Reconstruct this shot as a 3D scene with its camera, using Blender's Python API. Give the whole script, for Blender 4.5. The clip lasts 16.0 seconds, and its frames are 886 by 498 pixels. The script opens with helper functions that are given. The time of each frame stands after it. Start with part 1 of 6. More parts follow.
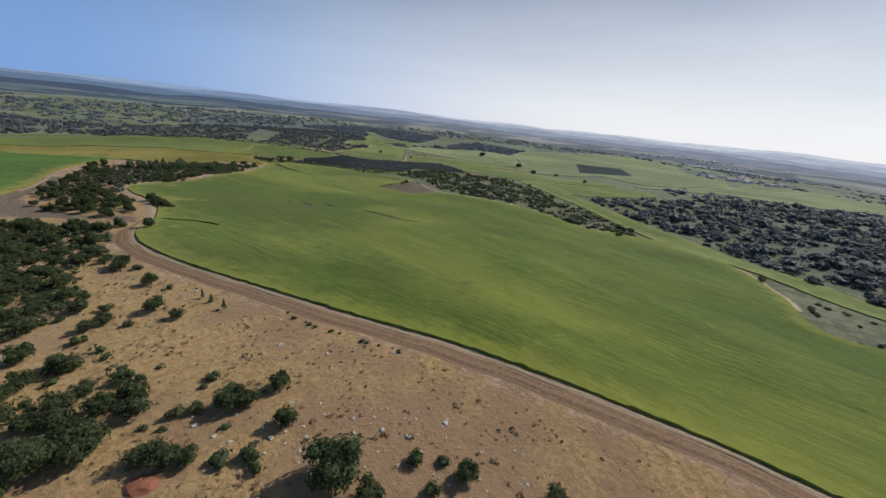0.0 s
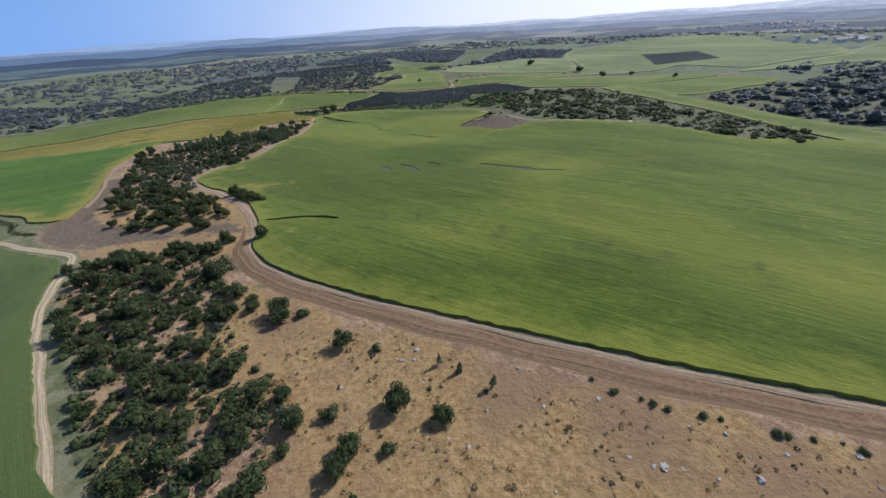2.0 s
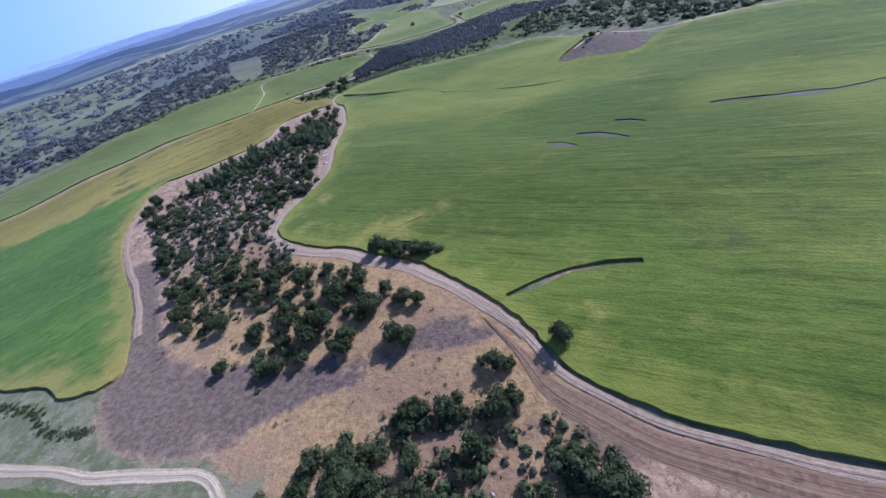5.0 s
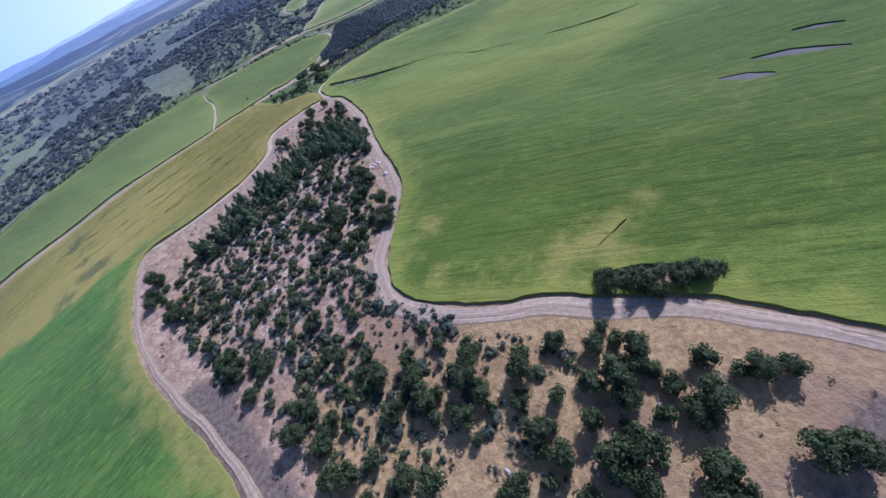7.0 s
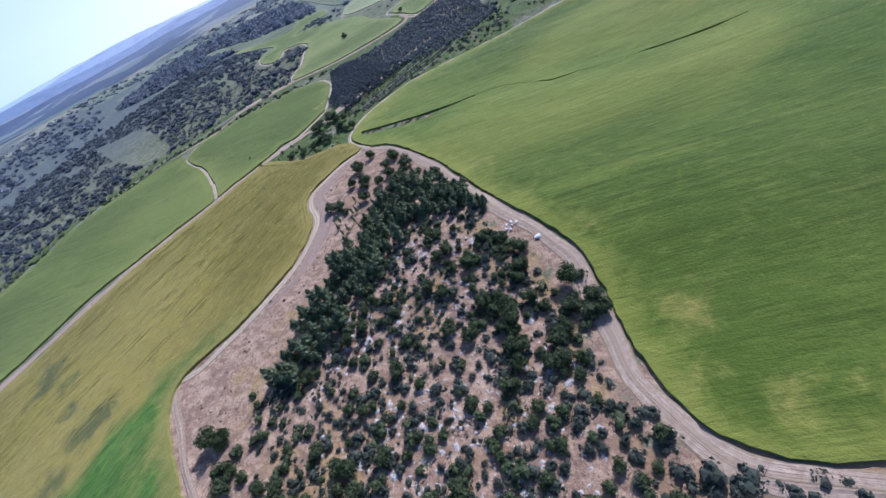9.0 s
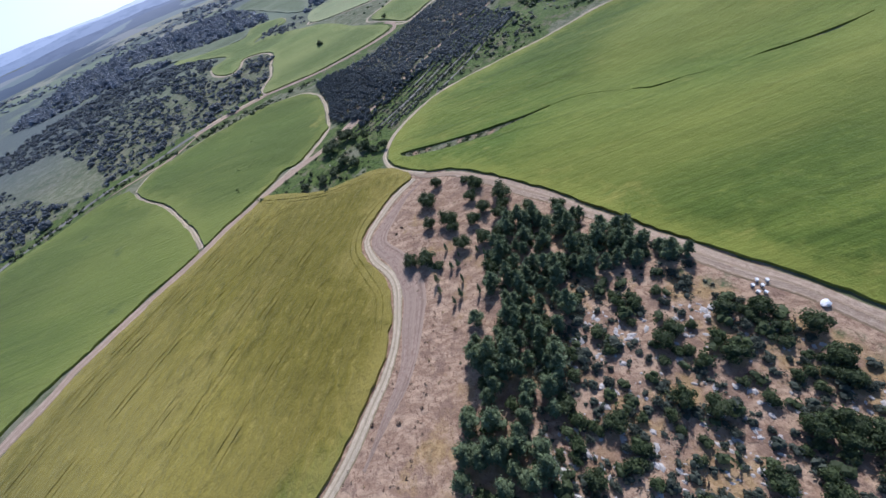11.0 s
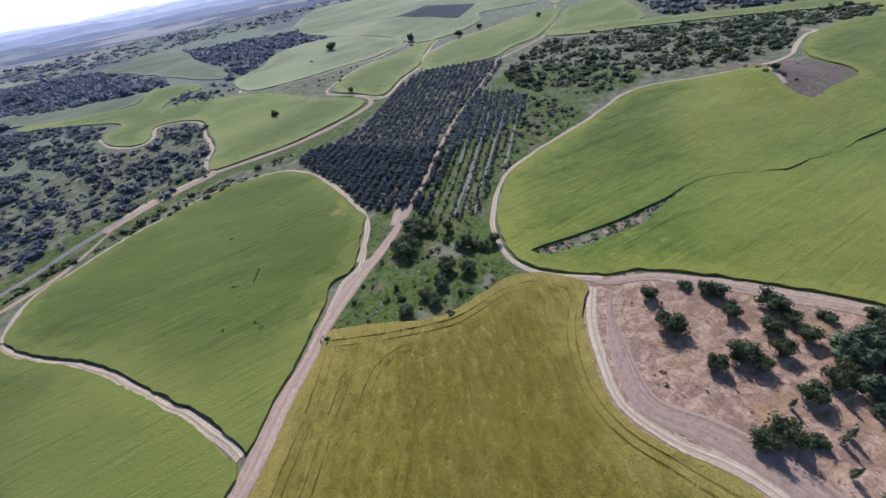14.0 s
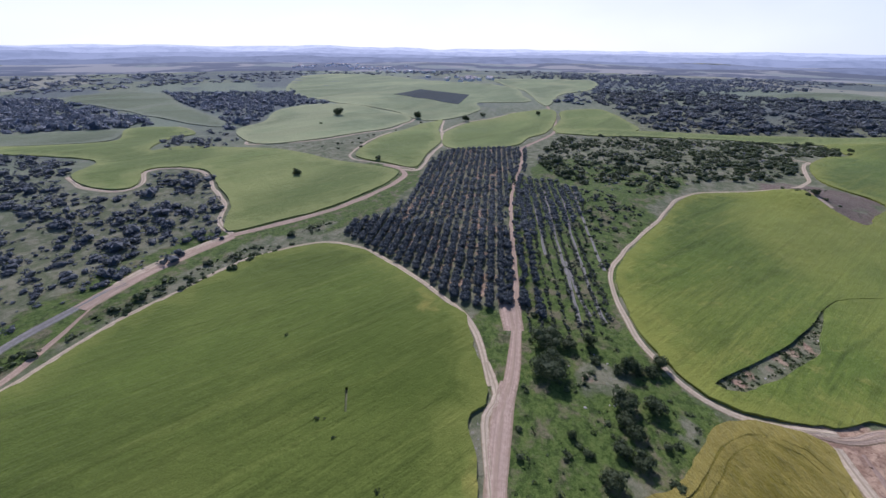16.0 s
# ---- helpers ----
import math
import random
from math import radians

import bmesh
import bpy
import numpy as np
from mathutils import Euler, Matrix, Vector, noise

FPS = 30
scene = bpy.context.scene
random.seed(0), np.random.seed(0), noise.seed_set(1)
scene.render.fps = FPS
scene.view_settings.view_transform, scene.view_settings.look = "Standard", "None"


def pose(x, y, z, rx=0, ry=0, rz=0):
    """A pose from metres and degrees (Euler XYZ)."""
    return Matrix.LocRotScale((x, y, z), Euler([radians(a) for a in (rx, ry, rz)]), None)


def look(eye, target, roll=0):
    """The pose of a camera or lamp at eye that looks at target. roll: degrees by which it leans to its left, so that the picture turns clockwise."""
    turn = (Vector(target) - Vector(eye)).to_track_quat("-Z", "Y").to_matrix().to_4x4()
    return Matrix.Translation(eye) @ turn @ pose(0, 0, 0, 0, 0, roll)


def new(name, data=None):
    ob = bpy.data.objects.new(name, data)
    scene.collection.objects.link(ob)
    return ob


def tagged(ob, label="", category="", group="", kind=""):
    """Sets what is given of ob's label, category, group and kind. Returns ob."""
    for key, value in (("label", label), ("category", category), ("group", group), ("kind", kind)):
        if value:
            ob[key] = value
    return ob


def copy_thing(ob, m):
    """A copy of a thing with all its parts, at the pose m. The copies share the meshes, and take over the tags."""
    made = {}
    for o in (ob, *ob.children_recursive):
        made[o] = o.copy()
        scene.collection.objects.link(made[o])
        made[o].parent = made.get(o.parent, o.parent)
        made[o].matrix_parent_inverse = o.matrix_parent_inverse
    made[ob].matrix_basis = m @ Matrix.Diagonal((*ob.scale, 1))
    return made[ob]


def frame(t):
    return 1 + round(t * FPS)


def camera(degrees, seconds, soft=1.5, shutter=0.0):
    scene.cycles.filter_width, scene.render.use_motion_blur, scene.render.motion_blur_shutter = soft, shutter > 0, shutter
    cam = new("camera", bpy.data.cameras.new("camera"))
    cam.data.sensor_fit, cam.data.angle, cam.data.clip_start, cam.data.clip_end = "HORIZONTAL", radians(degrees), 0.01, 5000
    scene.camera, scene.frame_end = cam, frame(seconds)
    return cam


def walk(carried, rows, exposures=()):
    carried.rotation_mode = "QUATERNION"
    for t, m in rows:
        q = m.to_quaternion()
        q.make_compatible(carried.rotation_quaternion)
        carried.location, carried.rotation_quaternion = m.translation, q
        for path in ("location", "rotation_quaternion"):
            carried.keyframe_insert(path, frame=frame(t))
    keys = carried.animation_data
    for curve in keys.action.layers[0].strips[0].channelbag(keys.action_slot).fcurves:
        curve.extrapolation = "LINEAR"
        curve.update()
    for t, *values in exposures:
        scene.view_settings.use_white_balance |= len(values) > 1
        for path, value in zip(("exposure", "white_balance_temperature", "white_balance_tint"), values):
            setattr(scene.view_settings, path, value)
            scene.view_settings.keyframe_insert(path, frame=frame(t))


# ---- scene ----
cam = camera(103.5, 16.0)
PATH = [
    (0, (1.432, -0.927, 67.103), (1.509, 0.942, 66.394), 6.5),
    (0.5, (-12.695, 9.19, 66.673), (-12.638, 11.031, 65.894), 5.3),
    (1, (-27.383, 20.256, 65.981), (-27.379, 22.023, 65.044), 0.9),
    (1.5, (-40.63, 30.243, 65.912), (-40.715, 31.95, 64.874), -3.0),
    (2, (-55.21, 41.23, 65.632), (-55.266, 42.914, 64.555), -3.8),
    (2.5, (-68.417, 51.418, 65.015), (-68.429, 53.057, 63.869), -6.3),
    (3, (-82.734, 62.647, 64.464), (-82.771, 64.263, 63.286), -9.1),
    (3.5, (-95.494, 73.461, 64.112), (-95.526, 75.061, 62.913), -10.7),
    (4, (-108.614, 85.562, 64.452), (-108.639, 87.14, 63.224), -12.7),
    (6.5, (-164.006, 144.607, 64.144), (-163.901, 146.022, 62.734), -24.9),
    (7, (-173.343, 157.268, 64.984), (-173.2, 158.65, 63.545), -27.6),
    (7.5, (-181.503, 169.283, 66.113), (-181.218, 170.687, 64.717), -25.5),
    (8, (-190.18, 182.439, 67.7), (-189.831, 183.85, 66.327), -26.3),
    (10.5, (-216.246, 249.71, 67.525), (-215.678, 251.013, 66.117), -25.3),
    (11, (-221.033, 263.987, 67.705), (-220.362, 265.225, 66.285), -23.4),
    (11.5, (-224.3, 277.343, 67.671), (-223.52, 278.492, 66.232), -22.2),
    (12, (-228.869, 291.717, 67.624), (-227.989, 292.789, 66.183), -22.1),
    (12.5, (-231.619, 305.414, 67.946), (-230.634, 306.458, 66.554), -20.5),
    (13, (-233.851, 320.217, 68.122), (-232.74, 321.21, 66.789), -16.2),
    (13.5, (-235.469, 333.968, 68.363), (-234.274, 334.883, 67.045), -12.7),
    (14, (-237.133, 348.853, 68.529), (-235.861, 349.712, 67.247), -10.3),
    (14.5, (-237.862, 362.714, 68.121), (-236.505, 363.549, 66.912), -7.4),
    (15, (-238.566, 377.758, 68.02), (-237.138, 378.576, 66.884), -5.1),
    (15.5, (-238.213, 391.332, 67.819), (-236.712, 392.117, 66.756), -2.0),
    (16, (-237.865, 405.578, 67.619), (-236.26, 406.241, 66.626), 0.8),
]
EXPOSURES = [(0.0, -0.53, 6350, 10), (1.0, -0.61, 6200, 11), (2.0, -0.33, 5880, 13), (3.0, -0.15, 5470, 18), (4.0, 0.01, 5120, 26), (6.5, 0.06, 4870, 28), (8.0, 0.12, 4930, 27), (10.5, 0.0, 5250, 19), (12.5, -0.02, 5400, 21), (13.5, -0.03, 5400, 23), (14.5, -0.06, 5420, 25), (16.0, -0.27, 5440, 27)]
walk(cam, [(t, look(eye, target, roll)) for t, eye, target, roll in PATH], EXPOSURES)

# sun and sky
SUN_EL, SUN_AZ = 38.0, 57.0
world = bpy.data.worlds.new("sky")
scene.world = world
world.use_nodes = True
wn = world.node_tree.nodes
sky = wn.new("ShaderNodeTexSky")
sky.sky_type, sky.sun_disc = "NISHITA", False
sky.sun_elevation, sky.sun_rotation = radians(SUN_EL), radians(SUN_AZ)
sky.altitude, sky.air_density, sky.dust_density, sky.ozone_density = 100, 1.0, 0.5, 4.5
wn["Background"].inputs[1].default_value = 0.07
# thin haze over the blue: thickest low down, whitest below the sun
wl = world.node_tree.links
ray = wn.new("ShaderNodeTexCoord").outputs["Generated"]
split = wn.new("ShaderNodeSeparateXYZ")
wl.new(ray, split.inputs[0])
low = wn.new("ShaderNodeMapRange")
low.interpolation_type = "SMOOTHSTEP"
for k, v in ((1, 0.0), (2, 0.42), (3, 0.8), (4, 0.1)):
    low.inputs[k].default_value = v
wl.new(split.outputs["Z"], low.inputs[0])
toward = wn.new("ShaderNodeVectorMath")
toward.operation = "DOT_PRODUCT"
toward.inputs[1].default_value = (math.sin(radians(SUN_AZ)), math.cos(radians(SUN_AZ)), 0)
wl.new(ray, toward.inputs[0])
side = wn.new("ShaderNodeMapRange")
side.interpolation_type = "SMOOTHSTEP"
side.inputs[1].default_value, side.inputs[2].default_value = -0.3, 0.95
wl.new(toward.outputs["Value"], side.inputs[0])
tone = wn.new("ShaderNodeMix")
tone.data_type = "RGBA"
tone.inputs[6].default_value, tone.inputs[7].default_value = (4.3, 8.2, 16.0, 1.0), (20.0, 20.0, 20.4, 1.0)
wl.new(side.outputs[0], tone.inputs[0])
veil = wn.new("ShaderNodeMix")
veil.data_type = "RGBA"
streaks = wn.new("ShaderNodeTexNoise")
streaks.inputs["Scale"].default_value, streaks.inputs["Detail"].default_value = 2.2, 5.0
long_way = wn.new("ShaderNodeMapping")
long_way.inputs["Scale"].default_value, long_way.inputs["Rotation"].default_value = (0.5, 2.0, 5.0), (0, 0, 0.6)
wl.new(ray, long_way.inputs["Vector"])
wl.new(long_way.outputs[0], streaks.inputs["Vector"])
thin_cloud = wn.new("ShaderNodeMath")
thin_cloud.operation, thin_cloud.use_clamp = "MULTIPLY_ADD", True
thin_cloud.inputs[1].default_value = 0.22
wl.new(streaks.outputs["Fac"], thin_cloud.inputs[0])
less = wn.new("ShaderNodeMath")
less.operation = "SUBTRACT"
less.inputs[1].default_value = 0.08
wl.new(low.outputs[0], less.inputs[0])
wl.new(less.outputs[0], thin_cloud.inputs[2])
wl.new(thin_cloud.outputs[0], veil.inputs[0])
wl.new(sky.outputs[0], veil.inputs[6])
wl.new(tone.outputs[2], veil.inputs[7])
wl.new(veil.outputs[2], wn["Background"].inputs[0])
sun = new("sun", bpy.data.lights.new("sun", "SUN"))
sun.data.energy, sun.data.angle, sun.data.color = 5.0, radians(0.6), (1.0, 0.94, 0.85)
sun.matrix_world = look((math.sin(radians(SUN_AZ)) * 800, math.cos(radians(SUN_AZ)) * 800, math.tan(radians(SUN_EL)) * 800), (0, 0, 0))

# ---- materials ----


class Nodes:
    """A material under construction."""

    def __init__(self, name, rough=0.9, spec=0.2, grainy=0.0):
        self.m = bpy.data.materials.new(name)
        self.m.use_nodes = True
        self.nt = self.m.node_tree
        self.bsdf = self.nt.nodes["Principled BSDF"]
        self.bsdf.inputs["Roughness"].default_value = rough
        self.bsdf.inputs["Specular IOR Level"].default_value = spec
        self.bsdf.inputs["Diffuse Roughness"].default_value = grainy
        self.pos = self.nt.nodes.new("ShaderNodeNewGeometry").outputs["Position"]

    def link(self, a, b):
        self.nt.links.new(a, b)

    def scaled(self, sx, sy, sz=1.0, turn=0.0, vec=None):
        n = self.nt.nodes.new("ShaderNodeMapping")
        n.inputs["Scale"].default_value = (sx, sy, sz)
        r = self.nt.nodes.new("ShaderNodeVectorRotate")
        r.rotation_type = "Z_AXIS"
        r.inputs["Angle"].default_value = radians(turn)
        self.link(vec or self.pos, r.inputs["Vector"])
        self.link(r.outputs[0], n.inputs["Vector"])
        return n.outputs[0]

    def noise(self, scale, detail=4.0, vec=None, rough=0.6, warp=0.0):
        n = self.nt.nodes.new("ShaderNodeTexNoise")
        n.inputs["Scale"].default_value = scale
        n.inputs["Detail"].default_value = detail
        n.inputs["Roughness"].default_value = rough
        n.inputs["Distortion"].default_value = warp
        self.link(vec or self.pos, n.inputs["Vector"])
        return n.outputs["Fac"]

    def cells(self, scale, vec=None, out="Color"):
        n = self.nt.nodes.new("ShaderNodeTexVoronoi")
        n.inputs["Scale"].default_value = scale
        self.link(vec or self.pos, n.inputs["Vector"])
        return n.outputs[out]

    def attr(self, name):
        n = self.nt.nodes.new("ShaderNodeAttribute")
        n.attribute_name = name
        return n

    def random(self):
        return self.nt.nodes.new("ShaderNodeObjectInfo").outputs["Random"]

    def island(self):
        return self.nt.nodes.new("ShaderNodeNewGeometry").outputs["Random Per Island"]

    def math(self, op, a, b=0.0, c=0.0, clamp=False):
        n = self.nt.nodes.new("ShaderNodeMath")
        n.operation, n.use_clamp = op, clamp
        for i, v in enumerate((a, b, c)):
            if isinstance(v, (int, float)):
                n.inputs[i].default_value = v
            else:
                self.link(v, n.inputs[i])
        return n.outputs[0]

    def step(self, v, lo, hi):
        n = self.nt.nodes.new("ShaderNodeMapRange")
        n.interpolation_type = "SMOOTHSTEP"
        n.inputs["From Min"].default_value, n.inputs["From Max"].default_value = lo, hi
        self.link(v, n.inputs["Value"])
        return n.outputs[0]

    def mix(self, f, a, b):
        n = self.nt.nodes.new("ShaderNodeMix")
        n.data_type = "RGBA"
        for sock, v in ((n.inputs[0], f), (n.inputs[6], a), (n.inputs[7], b)):
            if isinstance(v, (int, float)):
                sock.default_value = v
            elif isinstance(v, tuple):
                sock.default_value = (*v, 1.0)
            else:
                self.link(v, sock)
        return n.outputs[2]

    def bump(self, height, strength, dist):
        n = self.nt.nodes.new("ShaderNodeBump")
        n.inputs["Strength"].default_value, n.inputs["Distance"].default_value = strength, dist
        self.link(height, n.inputs["Height"])
        self.link(n.outputs[0], self.bsdf.inputs["Normal"])

    def nap(self, weight, rough=0.45):
        # sheen of crops and leaves; the heavier bluish kind stands in for haze
        self.bsdf.inputs["Sheen Weight"].default_value = weight
        self.bsdf.inputs["Sheen Roughness"].default_value = rough
        self.bsdf.inputs["Sheen Tint"].default_value = (0.96, 1.0, 0.64, 1.0) if weight < 0.2 else (0.92, 0.96, 1.0, 1.0)

    def done(self, colour):
        if isinstance(colour, tuple):
            self.bsdf.inputs["Base Color"].default_value = (*colour, 1.0)
        else:
            self.link(colour, self.bsdf.inputs["Base Color"])
        return self.m


def crop_material(name, low, high, ripe, dry, turn, ripe_at=(0.52, 0.75), patch=0.02, mottle=0.35, nap=0.14, second=None):
    """A cereal crop: drilled streaks, ripening patches, wind-laid blotches."""
    n = Nodes(name, 0.95, 0.1)
    big = n.noise(patch, 3.0)
    swath = n.noise(0.02, 3.0, n.scaled(0.3, 1.0, 1.0, turn - 6), 0.55, 0.4)
    streak = n.noise(0.7, 4.0, n.scaled(0.05, 1.0, 1.0, turn))
    long = n.noise(0.09, 4.0, n.scaled(0.15, 1.0, 1.0, turn + 8))
    fine = n.noise(2.2, 4.0)
    clump = n.noise(0.55, 5.0, n.scaled(0.5, 1.0, 1.0, turn), 0.72)
    mid = n.noise(0.16, 5.0, None, 0.65, 0.4)
    lodged = n.noise(0.035, 5.0, n.scaled(0.35, 1.0, 1.0, turn), 0.7, 0.3)
    wisp = n.noise(0.2, 3.0, n.scaled(0.07, 1.0, 1.0, turn + 4), 0.6, 0.4)
    drill = n.math("MULTIPLY_ADD", n.step(n.noise(0.04, 4.0, n.scaled(0.5, 1.0, 1.0, turn)), 0.4, 0.62), 0.42, 0.14)

    def stand(low, high, ripe, dry):
        c = n.mix(n.step(big, 0.35, 0.65), low, high)
        c = n.mix(n.math("MULTIPLY", n.step(long, *ripe_at), 0.75), c, ripe)
        c = n.mix(n.math("MULTIPLY", n.step(mid, 0.56, 0.78), 0.7), c, dry)
        c = n.mix(n.math("MULTIPLY", n.step(swath, 0.44, 0.62), 0.55), c, tuple(v * 0.62 for v in low))
        c = n.mix(n.math("MULTIPLY", n.step(streak, 0.48, 0.66), drill), c, tuple(v * 0.55 for v in low))
        c = n.mix(n.math("MULTIPLY", n.step(lodged, 0.55, 0.7), 0.5), c, tuple(v * 0.6 for v in low))
        c = n.mix(n.math("MULTIPLY", n.step(wisp, 0.58, 0.66), 0.5), c, tuple(v * 0.55 for v in low))
        c = n.mix(n.math("MULTIPLY", n.step(wisp, 0.42, 0.32), 0.35), c, ripe)
        c = n.mix(n.math("MULTIPLY", n.step(clump, 0.5, 0.66), mottle), c, tuple(v * 0.5 for v in low))
        c = n.mix(n.math("MULTIPLY", n.step(clump, 0.47, 0.32), mottle * 0.7), c, tuple(v * 1.25 for v in ripe))
        c = n.mix(n.math("MULTIPLY", n.step(fine, 0.42, 0.7), 0.45), c, tuple(v * 0.55 for v in low))
        return c

    c = stand(low, high, ripe, dry)
    # light and dark sides of rolling ground, painted into the crop colour
    swell_shade = n.noise(0.011, 2.0, n.scaled(0.45, 1.0, 1.0, turn - 14), 0.5, 0.6)
    c = n.mix(n.math("MULTIPLY", n.step(swell_shade, 0.5, 0.64), 0.55), c, ripe)
    c = n.mix(n.math("MULTIPLY", n.step(swell_shade, 0.48, 0.34), 0.45), c, tuple(v * 0.72 for v in low))
    if second:  # a younger crop that the first one thins into
        turnover = n.math("ADD", n.attr("young").outputs["Fac"], n.math("MULTIPLY", n.math("SUBTRACT", lodged, 0.5), 0.9))
        c = n.mix(n.step(turnover, 0.3, 0.72), c, stand(*second))
    # dark patches: lush growth, and in one field the painted shade of a hollow
    lush_shade = n.math("ADD", n.attr("lush_shade").outputs["Fac"], n.math("MULTIPLY", n.math("SUBTRACT", mid, 0.5), 1.5))
    c = n.mix(n.math("MULTIPLY", n.step(lush_shade, 0.35, 0.8), 0.75), c, (0.055, 0.075, 0.022))
    thin = n.math("ADD", n.attr("rim").outputs["Fac"], n.math("MULTIPLY", n.math("SUBTRACT", mid, 0.5), 1.6))
    c = n.mix(n.math("MULTIPLY", n.step(thin, 0.25, 0.95), 0.65), c, ripe)
    parched = n.math("ADD", n.attr("parched").outputs["Fac"], n.math("MULTIPLY", n.math("SUBTRACT", mid, 0.5), 1.5))
    c = n.mix(n.math("MULTIPLY", n.step(parched, 0.25, 0.95), 0.65), c, (0.34, 0.29, 0.07))
    n.bump(n.math("ADD", n.math("MULTIPLY", fine, 0.5), n.math("ADD", streak, n.math("MULTIPLY", clump, 1.0 + 2.0 * (mottle > 0.7)))), 0.8, 0.4)
    n.nap(nap)
    return n.done(c)


M_BIG = crop_material("green_wheat", (0.095, 0.145, 0.018), (0.147, 0.193, 0.028), (0.238, 0.25, 0.044), (0.28, 0.262, 0.066), 33)
M_YELLOW = crop_material("ripening_wheat", (0.225, 0.19, 0.024), (0.275, 0.226, 0.034), (0.335, 0.27, 0.065), (0.15, 0.14, 0.024), -32, (0.45, 0.7), 0.02, 0.75, 0.14,
                         ((0.062, 0.158, 0.015), (0.09, 0.19, 0.02), (0.15, 0.215, 0.032), (0.14, 0.195, 0.032)))
M_WEST = crop_material("dense_wheat", (0.115, 0.157, 0.024), (0.152, 0.19, 0.034), (0.19, 0.213, 0.042), (0.102, 0.142, 0.022), 30, (0.6, 0.8), 0.02, 0.28)
M_DEEP = crop_material("dark_wheat", (0.058, 0.1, 0.026), (0.074, 0.116, 0.032), (0.098, 0.134, 0.038), (0.048, 0.082, 0.022), 40, (0.6, 0.8))
# crop of the far fields, with haze put into its colour: paler, bluer
M_HAZED_PALE = crop_material("hazed_pale_wheat", (0.21, 0.255, 0.118), (0.26, 0.30, 0.138), (0.33, 0.34, 0.165), (0.315, 0.305, 0.165), 20, (0.5, 0.75), 0.02, 0.35, 0.12)
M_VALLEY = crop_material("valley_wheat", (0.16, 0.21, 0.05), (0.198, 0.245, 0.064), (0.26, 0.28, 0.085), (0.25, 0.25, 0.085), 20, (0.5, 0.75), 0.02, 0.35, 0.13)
# greyed base colour in place of the haze over distant pasture
M_HAZED_PASTURE = crop_material("hazed_pasture", (0.15, 0.18, 0.095), (0.185, 0.215, 0.115), (0.215, 0.228, 0.15), (0.21, 0.21, 0.15), 20, (0.5, 0.75), 0.02, 0.35, 0.12)
M_PLOUGH = crop_material("dark_plantation", (0.03, 0.046, 0.05), (0.04, 0.057, 0.06), (0.046, 0.062, 0.064), (0.027, 0.04, 0.044), 20, (0.5, 0.75), 0.02, 0.2, 0.02)


